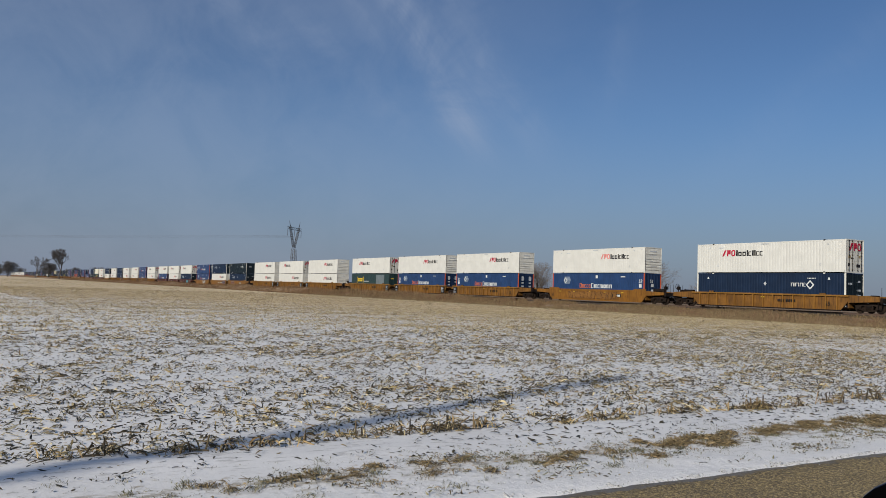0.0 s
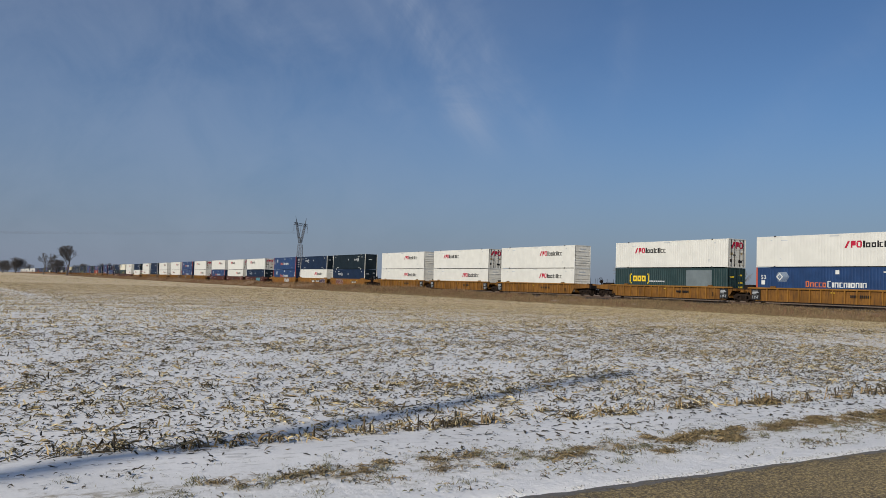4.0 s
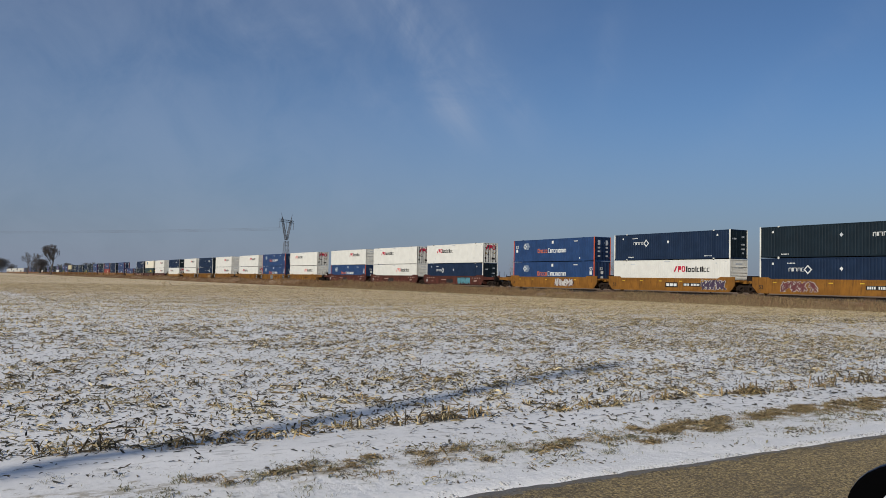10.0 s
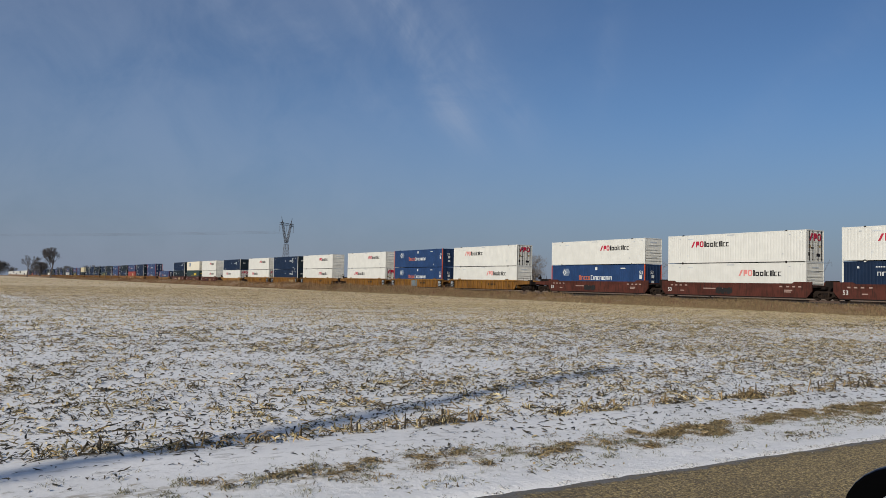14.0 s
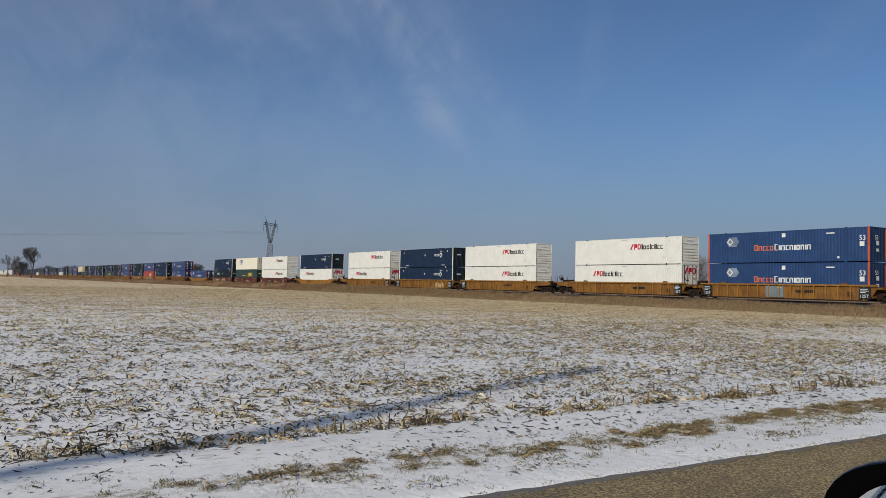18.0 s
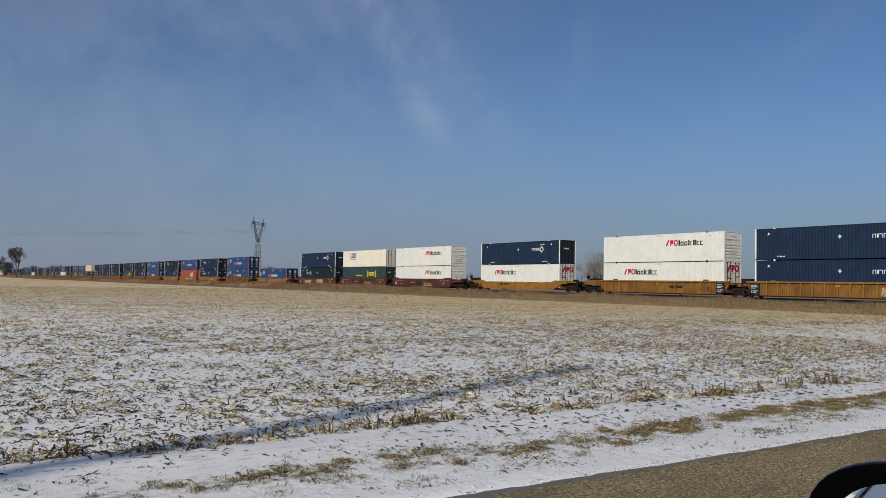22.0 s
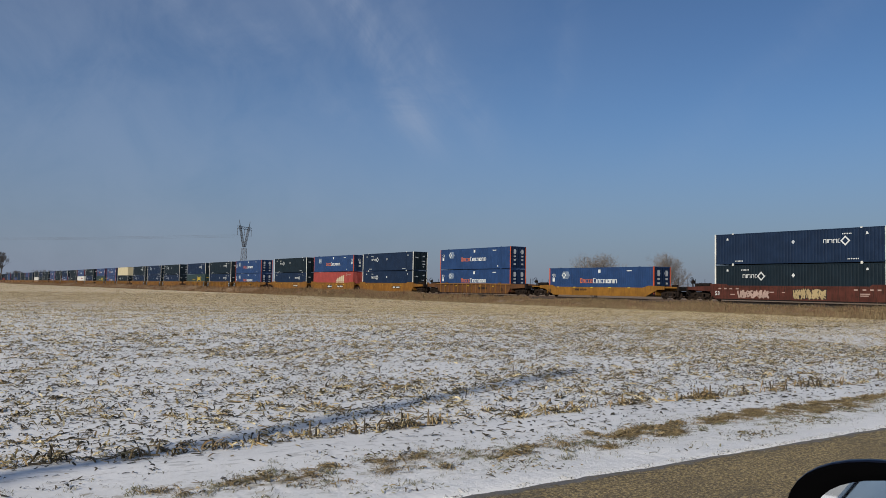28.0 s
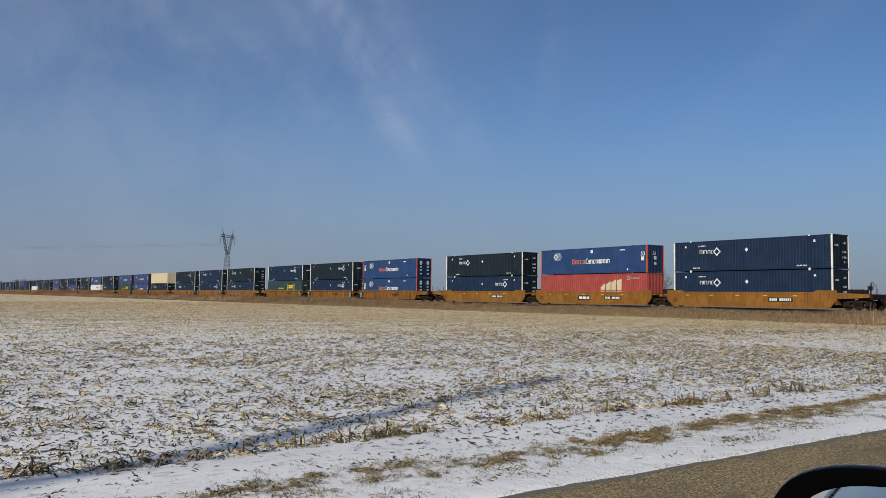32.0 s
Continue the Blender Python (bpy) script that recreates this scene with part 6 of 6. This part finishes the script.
def make_car(kind, left, right, deco=0, full=True):
    look_, mat = CAR_LOOK[kind]
    car = thing("well_car", f"{look_} railway well car carrying stacked containers", "well car", "well cars of the train")
    for s in (-1, 1):
        bm, el, er = car_side(kind, s, left, right)
        side = part("side_sill", bm, mat, car)
        if kind in ("ribbed", "worn", "rusty"):
            y0, y1 = sorted((s * (WELL_Y - 0.02), s * (WELL_Y + 0.22)))
            # on ribbed cars the edge colour carries painted sunlight against the darker panel
            edge = {"ribbed": OCHRE_SUNLIT, "rusty": OCHRE_OLD}.get(kind, mat)
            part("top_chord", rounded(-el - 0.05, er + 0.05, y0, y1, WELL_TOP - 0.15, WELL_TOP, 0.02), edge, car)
            part("bottom_chord", boxes((-el + 0.7, er - 0.7, y0, y1, 0.12, 0.22)), STEEL, car, "grimy bottom chord")
            n = 15
            for i in range(n if s < 0 and full else 0):
                x = -el + 1.0 + (el + er - 2.0) * i / (n - 1)
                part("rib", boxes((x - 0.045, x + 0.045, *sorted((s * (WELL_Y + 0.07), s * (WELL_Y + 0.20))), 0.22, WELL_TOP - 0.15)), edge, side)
            for x in ((-6.05, 6.05) if full else ()):
                part("stop_bracket", boxes((x - 0.25, x + 0.25, *sorted((s * WELL_Y, s * (WELL_Y + 0.15))), WELL_TOP, WELL_TOP + 0.13)), mat, car)
        else:
            y0, y1 = sorted((s * (WELL_Y - 0.02), s * (WELL_Y + 0.10)))
            part("bottom_chord", boxes((-el + 0.6 + (0.7 if kind == "low" else 0), er - 0.6 - (0.7 if kind == "low" else 0), y0, y1, 0.12 if kind != "low" else 0.24, 0.22 if kind != "low" else 0.34)), STEEL if kind == "brown" else mat, car)
            if kind != "low":
                part("crease", boxes((-el + 0.3, er - 0.3, *sorted((s * (WELL_Y + 0.06), s * (WELL_Y + 0.085))), 1.28, 1.33)), mat, car)
    part("well_floor", boxes((-8.3, 8.3, -1.36, 1.36, 0.38, 0.49)), STEEL, car)
    for e, kindend in ((-1, left), (1, right)):
        part("bulkhead", boxes((*sorted((e * 8.30, e * 8.40)), -1.38, 1.38, 0.4, 1.35)), mat, car)
        if kindend == "i":
            part("end_platform", boxes((*sorted((e * 8.40, e * 9.55)), -0.75, 0.75, 0.98, 1.22), (*sorted((e * 8.40, e * 9.2)), -1.38, 1.38, 1.12, 1.26)), mat if kind != "brown" else STEEL, car, "narrow platform over the shared truck")
            part("joint_casting", rounded(*sorted((e * 9.2, e * 9.72)), -0.3, 0.3, 0.95, 1.75, 0.05), STEEL, car)
            if kind in ("ribbed", "worn") and full:
                x0, x1 = sorted((e * 7.35, e * 8.35))
                part("placard", boxes((x0, x1, -WELL_Y - 0.215, -WELL_Y - 0.202, 0.32, 1.30)), BLACK, car, "black data placard with white marks")
                bm = boxes(*[(x0 + 0.12, x0 + 0.12 + w_, -WELL_Y - 0.221, -WELL_Y - 0.216, z, z + 0.06) for z, w_ in ((1.1, 0.6), (0.96, 0.7), (0.84, 0.45))])
                part("placard_writing", bm, INK_GREY, car)
                write("125T", 0.36, INK_GREY, car, x0 + 0.08, -WELL_Y - 0.222, 0.45)
            if e < 0: truck(car, -9.74)
        else:
            part("end_platform", boxes((*sorted((e * 8.40, e * 11.2)), -0.5, 0.5, 0.92, 1.20), (*sorted((e * 8.40, e * 11.25)), -1.38, 1.38, 1.14, 1.26)), mat if kind != "brown" else STEEL, car, "deck over the end truck")
            part("end_sill", rounded(*sorted((e * 11.1, e * 11.35)), -1.4, 1.4, 0.85, 1.30, 0.03), STEEL, car)
            for s in (-1, 1):
                pts = [(e * 8.40, 0.84), (e * 8.6, 0.86), (e * 11.1, 0.98), (e * 11.1, 1.40), (e * 8.4, 1.50)] if kind in ("ribbed", "worn", "rusty") else [(e * 8.40, 0.98), (e * 8.6, 0.90), (e * 11.1, 1.02), (e * 11.1, 1.30), (e * 8.4, 1.42)]
                if e < 0: pts = pts[::-1]
                bm = plate(pts, *sorted((s * (WELL_Y - 0.02), s * (WELL_Y + 0.06))))
                bmesh.ops.recalc_face_normals(bm, faces=bm.faces[:])
                if kind != "low": part("end_side", bm, mat, car)
                else: bm.free()
            bm = tube(bmesh.new(), (e * 11.3, 0, 0.86), (e * 11.75, 0, 0.86), 0.10, 0.10, 8)
            box(bm, *sorted((e * 11.55, e * 11.79)), -0.16, 0.16, 0.70, 1.02)
            part("coupler", bm, STEEL, car, "knuckle coupler")
            if not full:
                truck(car, e * 9.95)
                continue
            for x, y in ((11.2, -1.32), (11.2, -0.6), (11.2, 1.32), (9.6, -1.32), (10.4, 1.3)):
                part("handrail", tube(bmesh.new(), (e * x, y, 1.24), (e * x, y, 2.15 if x > 11 else 1.75), 0.022, 0.022, 6), STEEL, car, "upright grab post")
            part("brake_gear", rounded(*sorted((e * 9.9, e * 10.5)), -0.8, -0.35, 1.26, 1.52, 0.05), STEEL, car, "brake cylinder box")
            if e == (1 if kind == "smooth" else -1):
                bm = tube(bmesh.new(), (e * 10.9, -0.9, 1.26), (e * 10.9, -0.9, 2.0), 0.05, 0.05, 6)
                box(bm, *sorted((e * 10.75, e * 11.0)), -1.05, -0.75, 1.62, 1.95)
                part("brake_stand", bm, STEEL, car, "hand brake stand")
                rim = ring_loft([[(e * 11.05 + 0.022 * math.cos(v), -0.9 + (0.28 + 0.022 * math.sin(v)) * math.cos(k * math.pi / 8), 1.98 + (0.28 + 0.022 * math.sin(v)) * math.sin(k * math.pi / 8)) for v in (0, 1.257, 2.513, 3.77, 5.027)] for k in range(17)], cap=False)
                bmesh.ops.remove_doubles(rim, verts=rim.verts[:], dist=0.001)
                spokes = part("brake_wheel", rim, STEEL, car, "spoked hand brake wheel")
                for k in range(3): part("spoke", tube(bmesh.new(), (e * 11.05, -0.9, 1.98), (e * 11.05, -0.9 + 0.28 * math.cos(k * 2.094), 1.98 + 0.28 * math.sin(k * 2.094)), 0.016, 0.016, 4), STEEL, spokes)
                part("air_reservoir", tube(bmesh.new(), (e * 9.0, -0.7, 1.50), (e * 10.3, -0.7, 1.50), 0.2, 0.2, 12), STEEL, car, "cylindrical air tank")
                part("valve", rounded(*sorted((e * 10.35, e * 10.65)), -1.0, -0.6, 1.26, 1.66, 0.05), STEEL, car)
            part("hose", tube(bmesh.new(), (e * 11.4, -0.35, 0.85), (e * 11.7, -0.2, 0.42), 0.03, 0.03, 6), BLACK, car)
            part("step", boxes((*sorted((e * 10.95, e * 11.3)), -1.46, -1.40, 0.35, 0.40), (*sorted((e * 10.95, e * 10.99)), -1.46, -1.42, 0.38, 0.95), (*sorted((e * 11.26, e * 11.3)), -1.46, -1.42, 0.38, 0.95)), STEEL, car)
            truck(car, e * 9.95)
    if not full: return car
    # writing and small marks on the near side
    yy = -WELL_Y - (0.078 if kind not in ("ribbed", "worn", "rusty") else 0.155)
    ink = INK_WHITE if kind == "brown" else INK_BLACK
    if kind == "brown":
        write("53", 0.55, INK_WHITE, car, -7.9, yy - 0.004, 0.55)
        part("stencil", boxes(*[(x, x + 0.3, yy - 0.006, yy, 1.12, 1.24) for x in (-7.5, -6.9, -6.3, -5.6, 5.5, 6.2, 6.8, 7.4)], *[(x, x + w_, yy - 0.006, yy, z, z + 0.09) for x, w_, z in ((-3.2, 1.5, 0.85), (-0.9, 0.25, 0.85), (6.0, 0.8, 0.8), (6.0, 0.7, 0.65), (-6.2, 0.5, 0.6))]), INK_PINK, car, "rows of small white stencil bars")
    else:
        write("53", 0.5, INK_BLACK, car, 6.3 if kind in ("ribbed", "worn", "rusty") else -8.0, yy - 0.004, 0.55)
        for x in ((-6.5, -3.8, -1.0, 1.8, 4.6) if kind != "ribbed" else (-0.2,)):
            part("reflector", boxes((x, x + 0.4, yy - 0.006, yy, 1.1, 1.19)), INK_REFLECT, car, "yellow reflector strip")
        if kind == "smooth":
            part("number_panel", boxes((2.3, 4.6, yy - 0.004, yy, 0.62, 0.98)), BLACK, car, "black panel under the car number")
            part("car_number", boxes(*[(2.42 + 0.19 * k, 2.55 + 0.19 * k, yy - 0.009, yy - 0.004, 0.69, 0.91) for k in range(11) if k != 4]), INK_WHITE, car, "plain white bars of a car number")
        elif deco not in (2, 3): part("car_number", boxes(*[(x0 * 0.17 + (1.6 if kind != "low" else -3.4), x0 * 0.17 + (1.72 if kind != "low" else -3.28), yy - 0.006, yy, 0.78, 1.0) for x0 in range(11) if x0 != 4]), ink, car, "dark bars of a car number")
    if kind == "brown" and deco != 5: graffiti(car, -1.6, 0.35, 1.9, 0.7, 5, 41, OXIDE, BLACK, "blacked-out spray-painted scrawl")
    if deco == 1: graffiti(car, -5.6, 0.3, 3.6, 1.05, 4, 11, INK_DULL, INK_MAROON, "white-edged maroon spray-painted shapes")
    if deco == 2:
        part("word_plate", boxes((-0.1, 1.6, yy - 0.004, yy, 0.5, 1.02)), BLACK, car, "black panel with plain white bars")
        part("word_lettering", boxes(*[(0.05 + 0.5 * k, 0.45 + 0.5 * k, yy - 0.009, yy - 0.004, 0.62, 0.9) for k in range(3)]), INK_WHITE, car)
        graffiti(car, 4.7, 0.3, 3.0, 1.05, 5, 14, INK_DULL, INK_PURPLE, "purple and grey spray-painted shapes")
    if deco == 3 and kind == "ribbed": graffiti(car, 3.6, 0.3, 2.4, 0.8, 4, 17, OCHRE_OLD, INK_SAND, "faded sand-coloured spray-painted scrawl")
    elif deco == 3: graffiti(car, 1.0, 0.3, 3.4, 1.0, 5, 17, INK_MAROON, INK_DULL, "dull white outlined spray-painted shapes")
    if deco == 4: graffiti(car, 1.6, 0.3, 3.4, 1.0, 8, 19, BLACK, INK_TEAL, "teal spray-painted shapes")
    if deco == 5: graffiti(car, 0.2, 0.3, 2.9, 0.95, 5, 23, INK_BLACK, INK_SAND, "sand-coloured dark-edged spray-painted shapes"); graffiti(car, -5.4, 0.3, 3.2, 0.8, 6, 29, OXIDE, INK_PINK, "pale spray-painted scrawl")
    if deco == 6: graffiti(car, -4.6, 0.28, 8.5, 0.95, 12, 37, RUSTY, OCHRE_OLD, "sand and brown spray-painted pattern")
    if deco == 7:
        part("word_plate", boxes((-1.7, 0.2, yy - 0.004, yy, 0.5, 1.02)), BLACK, car, "black panel with plain white bars")
        part("word_lettering", boxes((-1.5, -1.0, yy - 0.009, yy - 0.004, 0.62, 0.9), (-0.9, -0.45, yy - 0.009, yy - 0.004, 0.62, 0.9), (-0.35, 0.05, yy - 0.009, yy - 0.004, 0.62, 0.9)), INK_WHITE, car)
    if deco == 8:
        bm = bmesh.new()
        for i in range(4):
            x0 = 0.9 + i * 0.55
            shape(bm, [(x0, 0.55), (x0 + 0.12, 0.55), (x0 + 0.25, 0.85), (x0 + 0.13, 0.85)], yy - 0.002)
            shape(bm, [(x0 + 0.22, 0.55), (x0 + 0.34, 0.55), (x0 + 0.47, 0.85), (x0 + 0.35, 0.85)], yy - 0.002)
        block(bm, 0.8, 0.42, 2.6, 0.05, yy - 0.002)
        part("logo", bm, INK_SAND, car, "dull yellow slanted block mark")
    if deco == 9: part("repaint_patch", boxes((-1.4, 0.4, yy - 0.004, yy + 0.06, 0.3, 1.3)), PATCH, car, "grey repainted panel")
    return car


# ---- the train ----
STORE = {}


def fetch(build, *key):
    """The first thing of a kind is built, later ones are copies."""
    k = (build, *key)
    if k not in STORE:
        STORE[k] = build(*key)
        return STORE[k]
    return copy_thing(STORE[k], Matrix.Identity(4))


def box_key(code, full=True):
    """'xF' white with its front down the line, 'uDR' navy, doors down the line, mark to the east ..."""
    kind = {"x": "white", "u": "navy", "k": "slate", "p": "blue", "g": "green", "i": "ivory", "r": "red", "c": "cream"}[code[0]]
    end = code[1]
    where = code[2] if len(code) > 2 and code[2] in "LR" else ("L" if end == "D" else "R")
    return (kind, end, where, code.endswith("*"), full)


# upper box, lower box, car, mark on the car; '|' stands before a new car
CONSIST = """|xD uDR ribbed 0|xF* pF smooth 6|xF pD ribbed 0 xF pD ribbed 0 xD gDL ribbed 0|xF xF ribbed 0 xD xF ribbed 0 xF xF ribbed 0
|kF uD smooth 1 uD xF smooth 2 pD pF smooth 3|xD uD brown 4 xD xF* brown 0 xF pF brown 0|xD* xF* ribbed 0 pF pF ribbed 9 xF xD ribbed 0
|xF xF ribbed 0 uF uF ribbed 3 xF xD ribbed 0|uF xD low 0|xF xF brown 8 iD gDR brown 8 uF kD brown 5|- pD low 0|pD pD rusty 0
|uD uD smooth 0 pF rF smooth 7 kD uDR smooth 0|pD pD ribbed 0 kF uDR ribbed 0 uF gDR ribbed 0|kD uD worn 0 uD uDR worn 0 kF uD worn 0
|cF kD ribbed 0 pF pF ribbed 0 pF gDR ribbed 0|kF uD worn 0 pD xF worn 0 kF kD worn 0|uF pD worn 0 kF kD worn 0 pF pF worn 0
|kD kD worn 0 uF kD worn 0 kF xF worn 0|uF kD worn 0 pD uD worn 0 kF kD worn 0|uF uD worn 0 kF pD worn 0 uF kD worn 0|pF pF worn 0 uF uD worn 0 kD rF worn 0
|kF uD worn 0 uF kD worn 0 pD pF worn 0|xF xF worn 0 xF xF worn 0 xF uD worn 0|xF xF worn 0 xF xF worn 0 xF xF worn 0|kF xF worn 0 xF xF worn 0 xF xF worn 0
|xF xF worn 0 xF pD worn 0 xF xF worn 0|xF xF worn 0 uF xF worn 0 xF xF worn 0|xF xF worn 0 xF xF worn 0 xF xF worn 0|xF kD worn 0 xF xF worn 0 xF xF worn 0"""
NEAR_PITCH, CAR_PITCH = 19.48, 23.567
MOVING = []


def train():
    x, i, first = HX, 0, True
    for pack in CONSIST.replace("\n", "").split("|")[1:]:
        w_ = pack.split()
        units = [w_[k:k + 4] for k in range(0, len(w_), 4)]
        for k, (top, low, kind, deco) in enumerate(units):
            if not first: x -= CAR_PITCH if k == 0 else NEAR_PITCH
            first = False
            full = i < 46
            right, left = ("o" if k == 0 else "i"), ("o" if k == len(units) - 1 else "i")
            MOVING.append((fetch(make_car, kind, left, right, int(deco), full), x, RAIL_Z))
            if low != "-": MOVING.append((fetch(make_container, *box_key(low, full)), x, RAIL_Z + 0.504))
            if top != "-": MOVING.append((fetch(make_container, *box_key(top, full)), x, RAIL_Z + 0.504 + CH + 0.026))
            i += 1


train()


def rolled(t):
    """How far the train has come at t seconds: it slows a little all the way."""
    return -56.77 + 18.361 * t - 0.0322 * t * t + 0.0002035 * t ** 3



def motions():
    for ob, x, z in MOVING:
        walk(ob, [(t, pose(x + rolled(t), TRACK_Y, z)) for t in range(0, 33, 2)])


motions()
